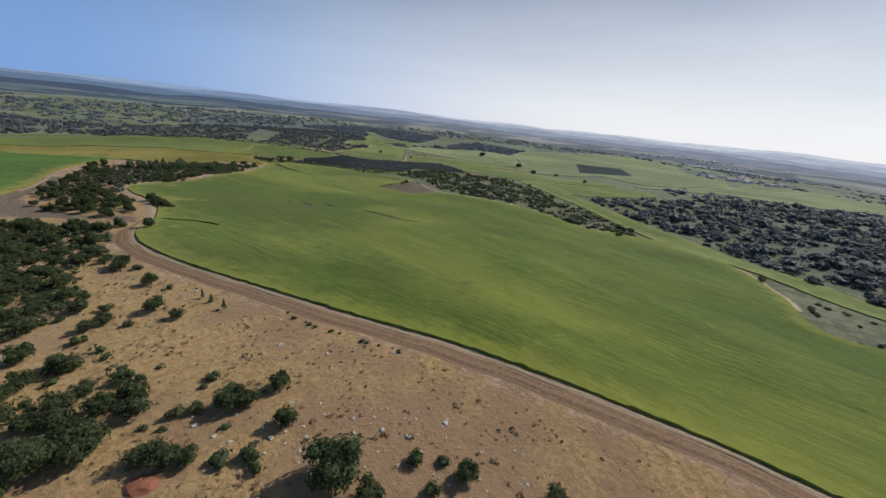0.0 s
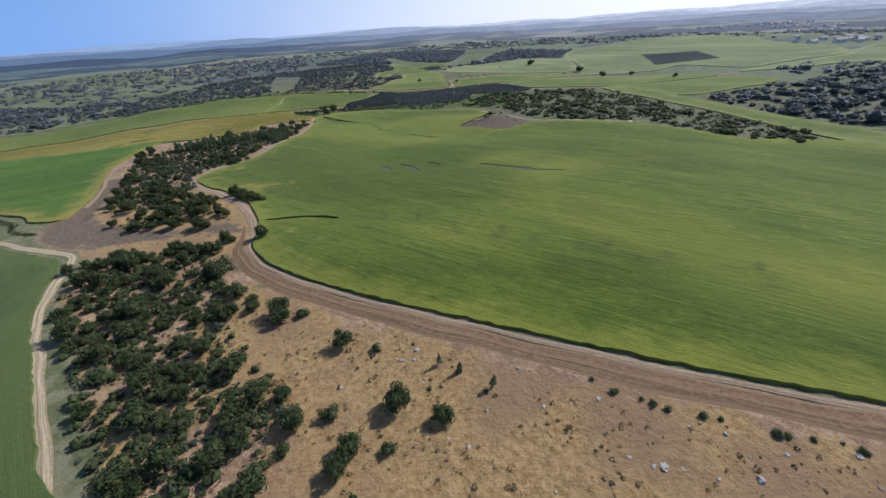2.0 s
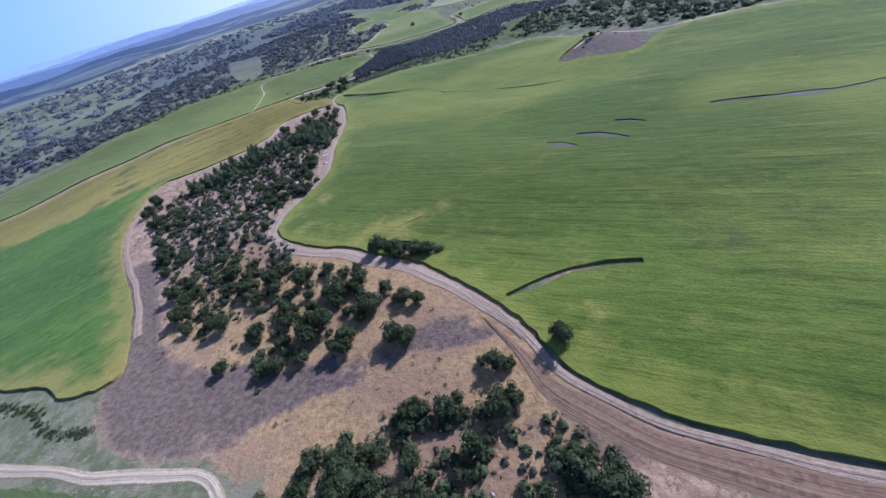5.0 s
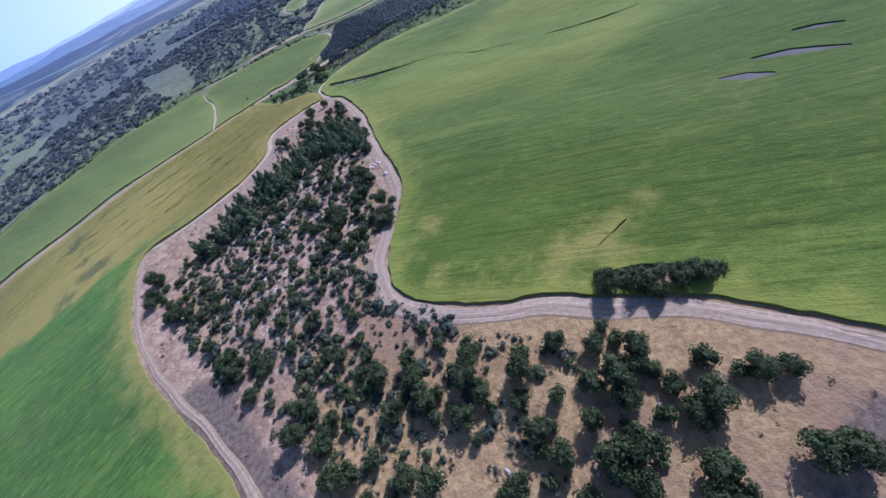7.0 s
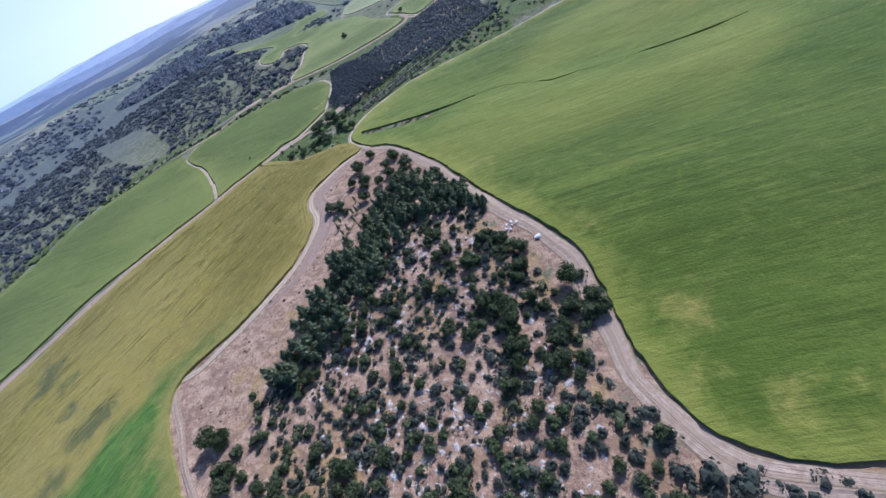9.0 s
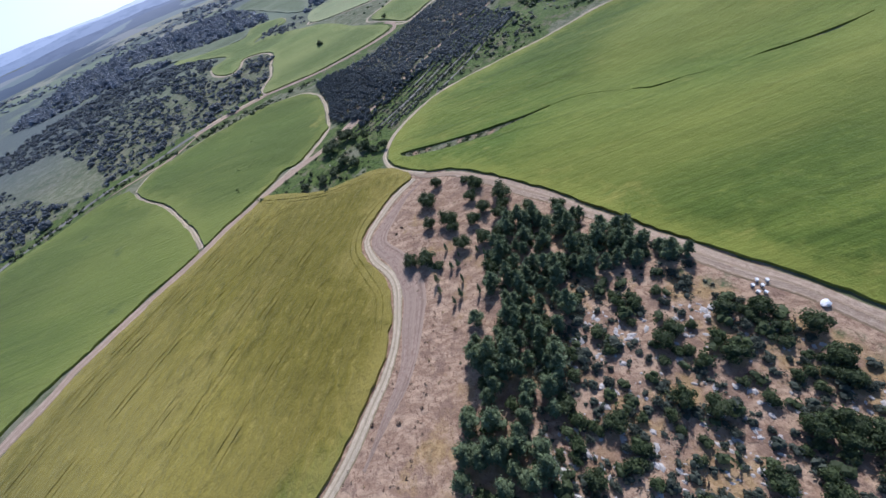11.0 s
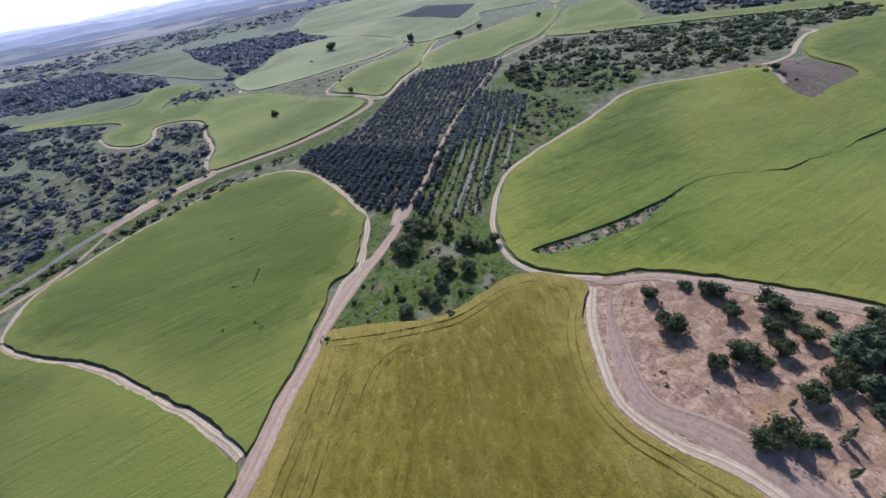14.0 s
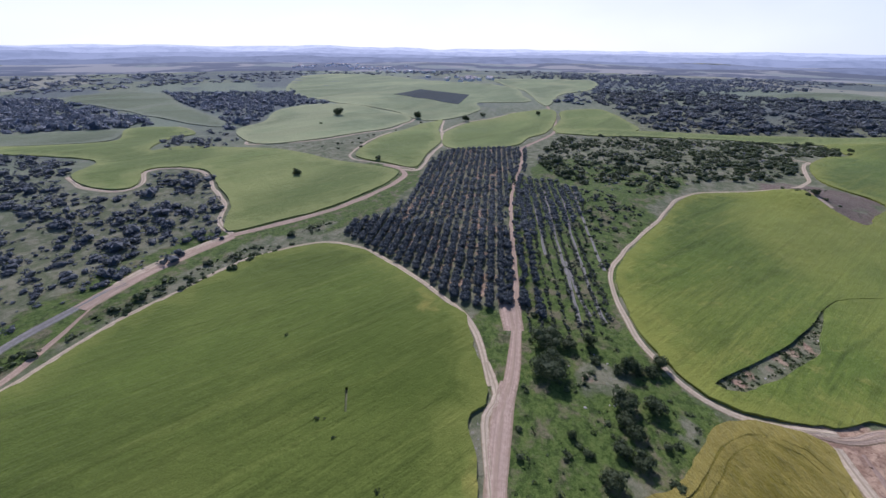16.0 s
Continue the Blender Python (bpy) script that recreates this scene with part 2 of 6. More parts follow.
def ground_material():
    n = Nodes("land", 0.95, 0.1, 0.15)
    sep = n.nt.nodes.new("ShaderNodeSeparateColor")
    a = n.attr("cover")
    n.link(a.outputs["Color"], sep.inputs[0])
    edge = n.math("MULTIPLY", n.math("SUBTRACT", n.noise(0.12, 6.0, None, 0.7), 0.5), 1.3)
    big, mid, fine, tiny = n.noise(0.03, 4.0), n.noise(0.2, 5.0, None, 0.65), n.noise(0.9, 5.0, None, 0.7), n.noise(3.5, 3.0)
    # the wide land: scrub pasture and far plots, haze mixed into their colours
    plots = n.cells(0.0042, n.scaled(1.0, 0.55, 1.0, 25))
    psep = n.nt.nodes.new("ShaderNodeSeparateColor")
    n.link(plots, psep.inputs[0])
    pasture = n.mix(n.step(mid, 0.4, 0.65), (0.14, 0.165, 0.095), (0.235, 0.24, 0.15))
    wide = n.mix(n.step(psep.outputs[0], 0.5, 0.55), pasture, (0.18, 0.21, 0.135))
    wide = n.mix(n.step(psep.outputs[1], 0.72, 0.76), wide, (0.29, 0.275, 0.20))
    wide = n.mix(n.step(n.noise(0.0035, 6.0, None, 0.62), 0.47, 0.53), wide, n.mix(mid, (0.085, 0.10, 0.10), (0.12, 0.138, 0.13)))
    near = n.mix(n.step(mid, 0.42, 0.6), (0.122, 0.138, 0.065), (0.225, 0.215, 0.13))
    near = n.mix(n.math("MULTIPLY", n.step(fine, 0.56, 0.68), n.step(big, 0.42, 0.6)), near, (0.33, 0.29, 0.24))
    wide = n.mix(n.math("MULTIPLY", n.step(mid, 0.6, 0.7), 0.6), wide, (0.31, 0.28, 0.24))
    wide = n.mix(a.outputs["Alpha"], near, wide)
    # straw, bare soil, weeds
    straw = n.mix(n.step(fine, 0.35, 0.65), (0.30, 0.19, 0.084), (0.475, 0.325, 0.155))
    straw = n.mix(n.step(big, 0.46, 0.6), straw, n.mix(fine, (0.25, 0.155, 0.085), (0.38, 0.25, 0.145)))
    straw = n.mix(n.math("MULTIPLY", n.step(mid, 0.58, 0.72), 0.7), straw, (0.18, 0.125, 0.07))
    straw = n.mix(n.math("MULTIPLY", n.step(tiny, 0.6, 0.75), 0.5), straw, (0.46, 0.38, 0.24))
    soil = n.mix(n.step(n.noise(0.6, 6.0, n.scaled(1.0, 0.45, 1.0, -50), 0.7, 0.6), 0.38, 0.62), (0.31, 0.198, 0.125), (0.515, 0.36, 0.23))
    soil = n.mix(n.math("MULTIPLY", n.step(mid, 0.5, 0.63), 0.8), soil, (0.25, 0.162, 0.112))
    clods = n.noise(1.6, 6.0, n.scaled(1.0, 0.6, 1.0, 25), 0.75)
    soil = n.mix(n.math("MULTIPLY", n.step(clods, 0.52, 0.62), 0.85), soil, (0.2, 0.118, 0.076))
    damp = n.math("ADD", n.attr("damp").outputs["Fac"], edge)
    soil = n.mix(n.step(damp, 0.35, 0.65), soil, n.mix(n.step(fine, 0.35, 0.65), (0.122, 0.088, 0.066), (0.215, 0.16, 0.12)))
    weeds = n.mix(n.step(fine, 0.35, 0.62), (0.058, 0.096, 0.018), (0.118, 0.164, 0.036))
    weeds = n.mix(n.step(mid, 0.49, 0.64), weeds, n.mix(fine, (0.135, 0.125, 0.06), (0.23, 0.195, 0.115)))
    rank = n.noise(0.42, 5.0, None, 0.7, 0.3)
    weeds = n.mix(n.math("MULTIPLY", n.step(rank, 0.5, 0.62), 0.65), weeds, (0.034, 0.056, 0.014))
    weeds = n.mix(n.math("MULTIPLY", n.step(rank, 0.46, 0.34), 0.5), weeds, (0.165, 0.19, 0.05))
    c = wide
    for k, what in enumerate((straw, soil, weeds)):
        c = n.mix(n.step(n.math("ADD", sep.outputs[k], edge), 0.4, 0.6), c, what)
    n.bump(n.math("ADD", n.math("MULTIPLY", mid, 1.5), fine), 0.7, 0.5)
    n.nap(0.19)
    # more sheen on far land, where haze would lighten it
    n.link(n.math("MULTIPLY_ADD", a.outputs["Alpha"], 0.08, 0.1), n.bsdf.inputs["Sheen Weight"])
    return n.done(c)


def road_material(name, pale, dark, verge):
    """Worn earth with two wheel tracks, a rougher crown and trodden verges."""
    n = Nodes(name, 0.95, 0.1)
    u = n.attr("across").outputs["Fac"]
    grain = n.noise(1.2, 5.0, None, 0.7)
    long = n.noise(0.12, 4.0)
    c = n.mix(n.step(grain, 0.35, 0.7), pale, dark)
    c = n.mix(n.math("MULTIPLY", n.step(long, 0.45, 0.65), 0.6), c, tuple(v * 0.8 for v in pale))
    lane = n.nt.nodes.new("ShaderNodeCombineXYZ")
    n.link(n.math("MULTIPLY", u, 3.2), lane.inputs[0])
    n.link(n.math("MULTIPLY", n.noise(0.02, 2.0), 5.0), lane.inputs[1])
    ruts = n.noise(1.6, 4.0, lane.outputs[0], 0.65)
    c = n.mix(n.math("MULTIPLY", n.step(ruts, 0.46, 0.6), 0.4), c, tuple(v * 0.6 for v in dark))
    off = n.math("ABSOLUTE", u)
    crown = n.math("SUBTRACT", 1.0, n.step(n.math("ADD", off, n.math("MULTIPLY", grain, 0.3)), 0.2, 0.4))
    c = n.mix(n.math("MULTIPLY", crown, 0.55), c, verge)
    rim = n.step(n.math("ADD", off, n.math("MULTIPLY", grain, 0.5)), 0.98, 1.2)
    c = n.mix(rim, c, verge)
    n.bump(n.math("ADD", grain, n.math("MULTIPLY", ruts, 2.0)), 0.6, 0.2)
    return n.done(c)


M_GROUND = ground_material()
M_TRACK = road_material("pale_track", (0.64, 0.53, 0.365), (0.49, 0.39, 0.26), (0.28, 0.225, 0.125))
M_RUTS = road_material("rutted_track", (0.50, 0.385, 0.27), (0.35, 0.25, 0.17), (0.30, 0.22, 0.13))
M_DIRT = road_material("brown_track", (0.30, 0.195, 0.122), (0.165, 0.102, 0.064), (0.31, 0.21, 0.122))
M_STRIP = road_material("bare_strip", (0.33, 0.305, 0.275), (0.21, 0.195, 0.17), (0.17, 0.175, 0.11))
M_PLOUGHED = road_material("ploughed_soil", (0.42, 0.31, 0.225), (0.29, 0.195, 0.14), (0.36, 0.265, 0.19))
M_RED = road_material("reddish_track", (0.54, 0.405, 0.29), (0.40, 0.285, 0.20), (0.33, 0.245, 0.155))


def leaf_material(name, dark, light, tint, nap=0.14):
    n = Nodes(name, 0.65, 0.25)
    c = n.mix(n.island(), dark, light)
    c = n.mix(n.math("MULTIPLY", n.random(), 0.6), c, tint)
    n.nap(nap)
    n.done(c)
    glow = n.nt.nodes.new("ShaderNodeBsdfTranslucent")  # sunlight through the leaves
    n.link(n.mix(0.5, c, tuple(v * 1.6 for v in light)), glow.inputs["Color"])
    both = n.nt.nodes.new("ShaderNodeMixShader")
    both.inputs[0].default_value = 0.3
    n.link(n.bsdf.outputs[0], both.inputs[1])
    n.link(glow.outputs[0], both.inputs[2])
    n.link(both.outputs[0], n.nt.nodes["Material Output"].inputs["Surface"])
    return n.m


M_OAK = leaf_material("oak_leaves", (0.02, 0.034, 0.012), (0.10, 0.13, 0.046), (0.082, 0.1, 0.042), 0.08)
M_PINE = leaf_material("pine_needles", (0.042, 0.068, 0.03), (0.205, 0.25, 0.122), (0.145, 0.182, 0.092), 0.1)
M_OLIVE = leaf_material("olive_leaves", (0.045, 0.057, 0.058), (0.125, 0.145, 0.142), (0.092, 0.106, 0.108), 0.22)
M_SCRUB = leaf_material("scrub_leaves", (0.036, 0.046, 0.032), (0.1, 0.115, 0.08), (0.076, 0.088, 0.064), 0.15)
# these two: bluish base colour and strong sheen stand in for haze
M_HAZED_SLOPE = leaf_material("hazed_slope_leaves", (0.044, 0.056, 0.054), (0.105, 0.12, 0.118), (0.08, 0.092, 0.096), 0.5)
M_HAZED_WOOD = leaf_material("hazed_far_leaves", (0.075, 0.09, 0.105), (0.135, 0.155, 0.175), (0.11, 0.127, 0.145), 0.8)
M_DRYBUSH = leaf_material("dry_bush", (0.22, 0.155, 0.085), (0.42, 0.32, 0.18), (0.30, 0.22, 0.12))


M_THISTLE = leaf_material("dead_thistle", (0.085, 0.055, 0.038), (0.165, 0.11, 0.075), (0.12, 0.085, 0.06))


def bark_material():
    n = Nodes("bark", 0.9, 0.1)
    return n.done(n.mix(n.noise(6.0, 4.0, n.scaled(1, 1, 0.2)), (0.06, 0.045, 0.035), (0.16, 0.125, 0.095)))


def stone_material():
    n = Nodes("limestone", 0.9, 0.15)
    c = n.mix(n.step(n.noise(1.8, 5.0, None, 0.7), 0.35, 0.65), (0.38, 0.345, 0.30), (0.60, 0.56, 0.50))
    c = n.mix(n.math("MULTIPLY", n.random(), 0.35), c, (0.40, 0.33, 0.28))
    n.bump(n.noise(4.0, 4.0), 0.6, 0.15)
    return n.done(c)


def plain_material(name, a, b, scale, rough=0.8):
    n = Nodes(name, rough, 0.3)
    return n.done(n.mix(n.noise(scale, 4.0), a, b))


M_BARK, M_STONE = bark_material(), stone_material()
M_WALL = plain_material("white_render", (0.76, 0.74, 0.70), (0.84, 0.83, 0.80), 0.4)
M_ROOF = plain_material("clay_tiles", (0.40, 0.33, 0.29), (0.54, 0.46, 0.41), 0.9)
M_GLASS = plain_material("dark_glazing", (0.03, 0.04, 0.05), (0.05, 0.06, 0.07), 1.0, 0.2)
M_PAINT = plain_material("white_paint", (0.70, 0.70, 0.68), (0.82, 0.82, 0.80), 3.0, 0.6)
M_MUD = plain_material("waterlogged_soil", (0.085, 0.08, 0.068), (0.17, 0.155, 0.13), 0.35, 0.9)
M_CLAY = plain_material("red_clay", (0.24, 0.085, 0.05), (0.36, 0.15, 0.09), 1.2, 0.95)


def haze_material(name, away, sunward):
    """Plain backdrop of far hills: glowing painted haze, paler below the sun."""
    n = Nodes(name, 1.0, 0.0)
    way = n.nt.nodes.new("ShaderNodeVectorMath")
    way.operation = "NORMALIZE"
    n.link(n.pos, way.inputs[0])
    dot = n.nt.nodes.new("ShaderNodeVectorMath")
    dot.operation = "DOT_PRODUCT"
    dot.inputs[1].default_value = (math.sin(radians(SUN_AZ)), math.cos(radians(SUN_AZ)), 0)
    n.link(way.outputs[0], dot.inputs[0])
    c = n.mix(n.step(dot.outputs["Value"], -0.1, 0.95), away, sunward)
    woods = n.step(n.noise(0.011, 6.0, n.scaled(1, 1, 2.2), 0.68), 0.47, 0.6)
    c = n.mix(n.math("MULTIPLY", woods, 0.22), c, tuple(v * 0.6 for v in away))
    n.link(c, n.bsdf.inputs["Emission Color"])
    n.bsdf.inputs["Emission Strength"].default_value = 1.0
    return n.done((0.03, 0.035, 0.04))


# ---- the lie of the land ----
KNOLLS = [(-33, 66, 8.67), (-165, 99, -1.7), (-148, 182, -2.57), (-248, 214, 1.96), (-33, 214, -0.99), (-182, 314, 2.64),
          (-99, 314, -1.44), (50, 280, 1.71), (-248, 412, -2.78), (-148, 462, -6.91), (0, 429, -2.49), (-148, 578, 3.62),
          (148, 248, -4.12), (165, 462, -3.75), (0, 578, -1.62), (-297, 544, -0.94), (-330, 330, -0.88), (330, 610, -3.14)]
DIPS = [(-176, 133, -0.42), (-96, 153, -0.67), (-77, 91, -0.95), (-37, 199, 0.7), (81, 663, -0.31), (147, 242, -3.39), (150, 544, -4.6), (-139, 178, -0.33), (-191, 600, 0.81), (-145, 468, 0.55), (-172, 372, 1.01), (-86, 205, 0.22), (-182, 205, 0.01), (-90, 559, 0.71), (-68, 278, -2.19), (-154, 534, -3.57), (-198, 322, -0.41), (-113, 328, -1.23), (-47, 511, -0.66), (55, 275, 1.89), (134, 592, -1.64), (-29, 345, 2.46), (180, 448, 0.83), (-19, 46, 1.64), (-228, 247, -2.58), (-172, 252, 2.3), (-400, 345, -7.0), (-470, 400, -5.0)]
HILLS = [(-22, 306, 12, 4.0)]  # x, y, radius, height: the rocky mound in the wheat
rng = np.random.default_rng(7)


def ground_z(x, y):
    x, y = np.asarray(x, float), np.asarray(y, float)
    z = np.full(np.broadcast(x, y).shape, 8.55)
    for a, b, h in KNOLLS:
        z = z + h * np.exp(-((x - a) ** 2 + (y - b) ** 2) / (2 * 115.0**2))
    for a, b, h in DIPS:
        z = z + h * np.exp(-((x - a) ** 2 + (y - b) ** 2) / (2 * 55.0**2))
    for a, b, r, h in HILLS:
        z = z + h * np.exp(-((x - a) ** 2 + (y - b) ** 2) / (2 * r * r))
    far = np.clip((np.hypot(x + 100, y - 300) - 480) / 1500, 0, 1) ** 1.3
    roll = np.sin(x / 170 + 1.3 * np.sin(y / 310)) * np.cos(y / 210 + 0.8) + 0.6 * np.sin((x + y) / 130 + 2.0)
    swells = 0.6 * np.sin((0.5 * x + 0.87 * y) / 9.5 + 1.4 * np.sin((x - 0.6 * y) / 43.0)) * (0.6 + 0.4 * np.sin(x / 61.0 - y / 87.0))
    return z + swells + far * (-3 + 8 * roll)


def gz(x, y):
    return float(ground_z(x, y))


def smooth(pts, closed=False, gap=3.0):
    """A curve through plan points, sampled about every gap metres."""
    p = np.array(pts, float)
    n = len(p)
    out = []
    for i in range(n if closed else n - 1):
        if closed:
            a, b, c, d = p[(i - 1) % n], p[i], p[(i + 1) % n], p[(i + 2) % n]
        else:
            a, b, c, d = p[max(i - 1, 0)], p[i], p[i + 1], p[min(i + 2, n - 1)]
        k = max(1, int(np.hypot(*(c - b)) / gap))
        for t in np.arange(k) / k:
            out.append(0.5 * (2 * b + (c - a) * t + (2 * a - 5 * b + 4 * c - d) * t * t + (3 * b - a - 3 * c + d) * t**3))
    if not closed:
        out.append(p[-1])
    return np.array(out)


def inside(poly, x, y):
    x, y = np.asarray(x, float), np.asarray(y, float)
    hit = np.zeros(x.shape, bool)
    q = np.roll(poly, -1, 0)
    for (x0, y0), (x1, y1) in zip(poly, q):
        if y0 != y1:
            cross = (y0 > y) != (y1 > y)
            hit ^= cross & (x < (x1 - x0) * (y - y0) / (y1 - y0) + x0)
    return hit


def edge_distance(poly, x, y, closed=True):
    x, y = np.asarray(x, float), np.asarray(y, float)
    best = np.full(x.shape, 1e9)
    q = np.roll(poly, -1, 0) if closed else poly[1:]
    for (x0, y0), (x1, y1) in zip(poly, q):
        dx, dy = x1 - x0, y1 - y0
        t = np.clip(((x - x0) * dx + (y - y0) * dy) / (dx * dx + dy * dy + 1e-9), 0, 1)
        best = np.minimum(best, np.hypot(x - x0 - t * dx, y - y0 - t * dy))
    return best


def soft(poly, x, y, width):
    """1 inside the outline, 0 outside, blending over width metres."""
    d = edge_distance(poly, x, y)
    return np.clip(0.5 + np.where(inside(poly, x, y), d, -d) / width, 0, 1)


def mesh_object(name, verts, faces, material, parent=None, smooth_faces=False):
    me = bpy.data.meshes.new(name)
    me.from_pydata([tuple(v) for v in verts], [], [tuple(f) for f in faces])
    me.materials.append(material)
    if smooth_faces:
        me.polygons.foreach_set("use_smooth", [True] * len(me.polygons))
    ob = new(name, me)
    ob.parent = parent
    return ob


def part(name, bm, material, parent, label=""):
    me = bpy.data.meshes.new(name)
    bm.to_mesh(me)
    bm.free()
    me.materials.append(material)
    ob = new(name, me)
    ob.parent = parent
    if label:
        ob["label"] = label
    return ob


# ---- plan: outlines of fields, metres ----
BIG = [(205, -60), (130, 0), (74, 40), (41.9, 56.4), (11.2, 69.9), (-21.1, 81.1), (-61.3, 98.6), (-88.3, 111.9), (-105.9, 122.5), (-112.1, 128), (-118.2, 135.1),
       (-121.3, 144.3), (-124.3, 152.4), (-132.4, 165.3), (-140.4, 175.2), (-149.4, 182), (-157.4, 188.8), (-164.9, 192.3), (-174, 199.3), (-180, 206.3), (-181, 213.3), (-178, 222.2),
       (-170, 236), (-165, 247.9), (-164, 274.1), (-161.8, 293.1), (-160.8, 310.3), (-162.9, 338.1), (-168.1, 349.8), (-170.5, 363.1), (-168.9, 371.1), (-162.5, 377.5), (-152.8, 383.3),
       (-142.1, 386.2), (-126.5, 389.2), (-111, 386.3)]
BIG += [(-89.4, 378.3), (-68.5, 369.3), (-42.9, 359.6), (-28.6, 346.5), (-20.7, 325.5), (-18.5, 307.7), (-27, 304.3), (-39.1, 299.8), (-46.8, 292.4), (-35.9, 285), (-17.7, 273.7),
       (2.8, 284.7), (20.7, 285.2), (47.4, 278.2), (75.6, 262.8), (94.2, 248.6), (106.7, 232.9), (133.2, 232), (158.9, 225.2), (169.1, 197.3), (170.2, 168.7), (162, 139),
       (150, 120.5), (145.5, 109), (150, 101), (166, 93), (190, 70), (215, 20), (240, -50)]
FINGERS = [(-263.6, 301.6), (-269.8, 294.6), (-275.7, 298.4), (-283, 286.4), (-290.8, 291), (-298.9, 276.8), (-305.6, 283.6), (-314.6, 268.3), (-327.2, 273.9), (-346.7, 264.4), (-366.3, 268.2)]
YELLOW = [(-173.2, 352.9), (-183, 351.9), (-195.5, 346.9), (-201.5, 343.4), (-204, 340), (-205.4, 335), (-206.2, 326), (-208, 321.3), (-211, 317), (-215.3, 312.3), (-221.5, 307.6), (-229, 303.9), (-240.1, 299.3), (-256.4, 295.8), *FINGERS, (-412, 292), (-378, 332), (-352, 346), (-308.1, 367.5), (-288.5, 376.5), (-279.9, 381.6), (-269.4, 385.6), (-256, 390.6), (-247, 393), (-237.9, 395.6), (-231.7, 397.8), (-224, 400.5), (-215, 403.2), (-209.5, 405.3),
          (-207.3, 404.8), (-201.7, 394.5), (-196.9, 385.6), (-192, 379.8), (-184, 375.4), (-175.6, 370), (-172.1, 362)]
BRIGHT = [(-262.7, 299.6), (-261, 286.9), (-259.3, 268), (-255.4, 250.7), (-247.1, 232.1), (-238.6, 217.5), (-230.2, 205), (-221.9, 190.6), (-216.7, 179.5), (-212.5, 167.2), (-223.7, 165.2), (-233.9, 171.3),
          (-262, 178), (-300, 190), (-360, 215), (-400, 240), (-385, 255), *[(x, y - 0.8) for x, y in FINGERS[:0:-1]]]
DEEP = [(-178.6, 130.1), (-184.6, 135.1), (-201.6, 140.1), (-225.7, 148), (-260, 156), (-330, 172), (-380, 120), (-330, 40), (-220, 0), (-130, 20), (-112.3, 58), (-120.5, 68.1), (-131.8, 78.3), (-147.1, 92.5), (-160.4, 104.7), (-172.5, 120)]
VFIELD = [(-235.6, 406), (-234.9, 416), (-236, 427), (-236.7, 438), (-238, 452), (-240, 463.5), (-243.5, 473.5), (-246.2, 484), (-246.8, 493.5), (-243.1, 499.3), (-233.1, 509.8), (-218.9, 512.7), (-206.2, 515), (-185, 513.5), (-164.9, 511.5), (-148.7, 501.1),
          (-143.2, 494), (-141.5, 482.6), (-143, 474.2), (-150.3, 455.5), (-159.8, 437), (-162.5, 429.8), (-167, 427), (-177, 421), (-187.8, 415.2), (-193.8, 417.5), (-201, 413.8), (-208, 410.8), (-217.8, 407), (-226.8, 404.5), (-233.5, 401.8), (-235.8, 401.6)]
WESTF = [(-239.9, 399.6), (-238.6, 404.4), (-237.7, 412), (-238, 424), (-238.8, 437), (-240.6, 455), (-243.5, 467.3), (-247, 479), (-248.6, 488), (-249.5, 497), (-252, 501.5), (-268.1, 504.7), (-300, 496.1), (-330, 478), (-372, 438), (-412, 404), (-455, 365), (-520, 300), (-470, 262), (-425, 303), (-376, 345), (-352, 357), (-310, 377), (-292, 384.5), (-280, 388), (-269, 391.8), (-256, 396.2)]
PENGUIN = [(-59.9, 510.2), (-51.1, 518.2), (-55.7, 555.1), (-56.9, 602.1), (-72.1, 634.8), (-86.2, 659.7), (-102.2, 666.7), (-74.1, 689.9), (-53, 692), (-45, 728), (-66, 752), (-96.1, 715.9), (-125, 741.9),
           (-150, 785), (-158, 759.9), (-130.2, 675.5), (-151.1, 647.6), (-154.9, 628.3), (-150.4, 612.4), (-141.4, 612.4), (-128.8, 627.5), (-117.7, 622.6), (-111.2, 605.3), (-115.6, 592.2), (-123.8, 578.3), (-133.9, 557.5), (-146.8, 546), (-152.8, 536.9), (-138.4, 528.4), (-112.6, 516), (-79.5, 509.7)]
LONE = [(-54.1, 627.8), (-29.9, 676.1), (10.6, 688.7), (60.9, 725), (106.2, 729.1), (142.5, 702), (144.9, 646.9), (127.1, 597.6), (65.5, 584), (22, 591.5), (-21.8, 604.2)]
SLIP = [(-40.8, 551.9), (-9, 563.7), (40.2, 568.5), (144.1, 568.4), (83.4, 544.8), (34, 521.3), (-11.4, 512.8), (-40.2, 507.9), (-42.3, 528.1)]
GORE = [(13.8, 505.7), (72.6, 531.9), (136.4, 534.1), (176.3, 513.3), (213, 495.6), (239.6, 460), (180.3, 447), (111, 446.2), (79.1, 457.3), (40.8, 462.2)]
FARM = [(150, 712), (150, 640), (128, 590), (150, 565), (215, 545), (262, 560), (300, 500), (360, 520), (470, 560), (520, 640), (535, 760), (590, 900), (600, 1030), (490, 1060), (330, 960), (200, 840)]
EASTFARM = [(272, 468), (304, 488), (364, 508), (440, 540), (530, 600), (640, 640), (700, 560), (720, 445), (600, 418), (480, 428), (390, 466)]
PLOT = [(272, 702), (273, 702), (317, 701), (361, 700), (362, 699), (348, 650), (334, 601), (333, 600), (285, 591), (237, 582), (236, 583), (254, 642)]
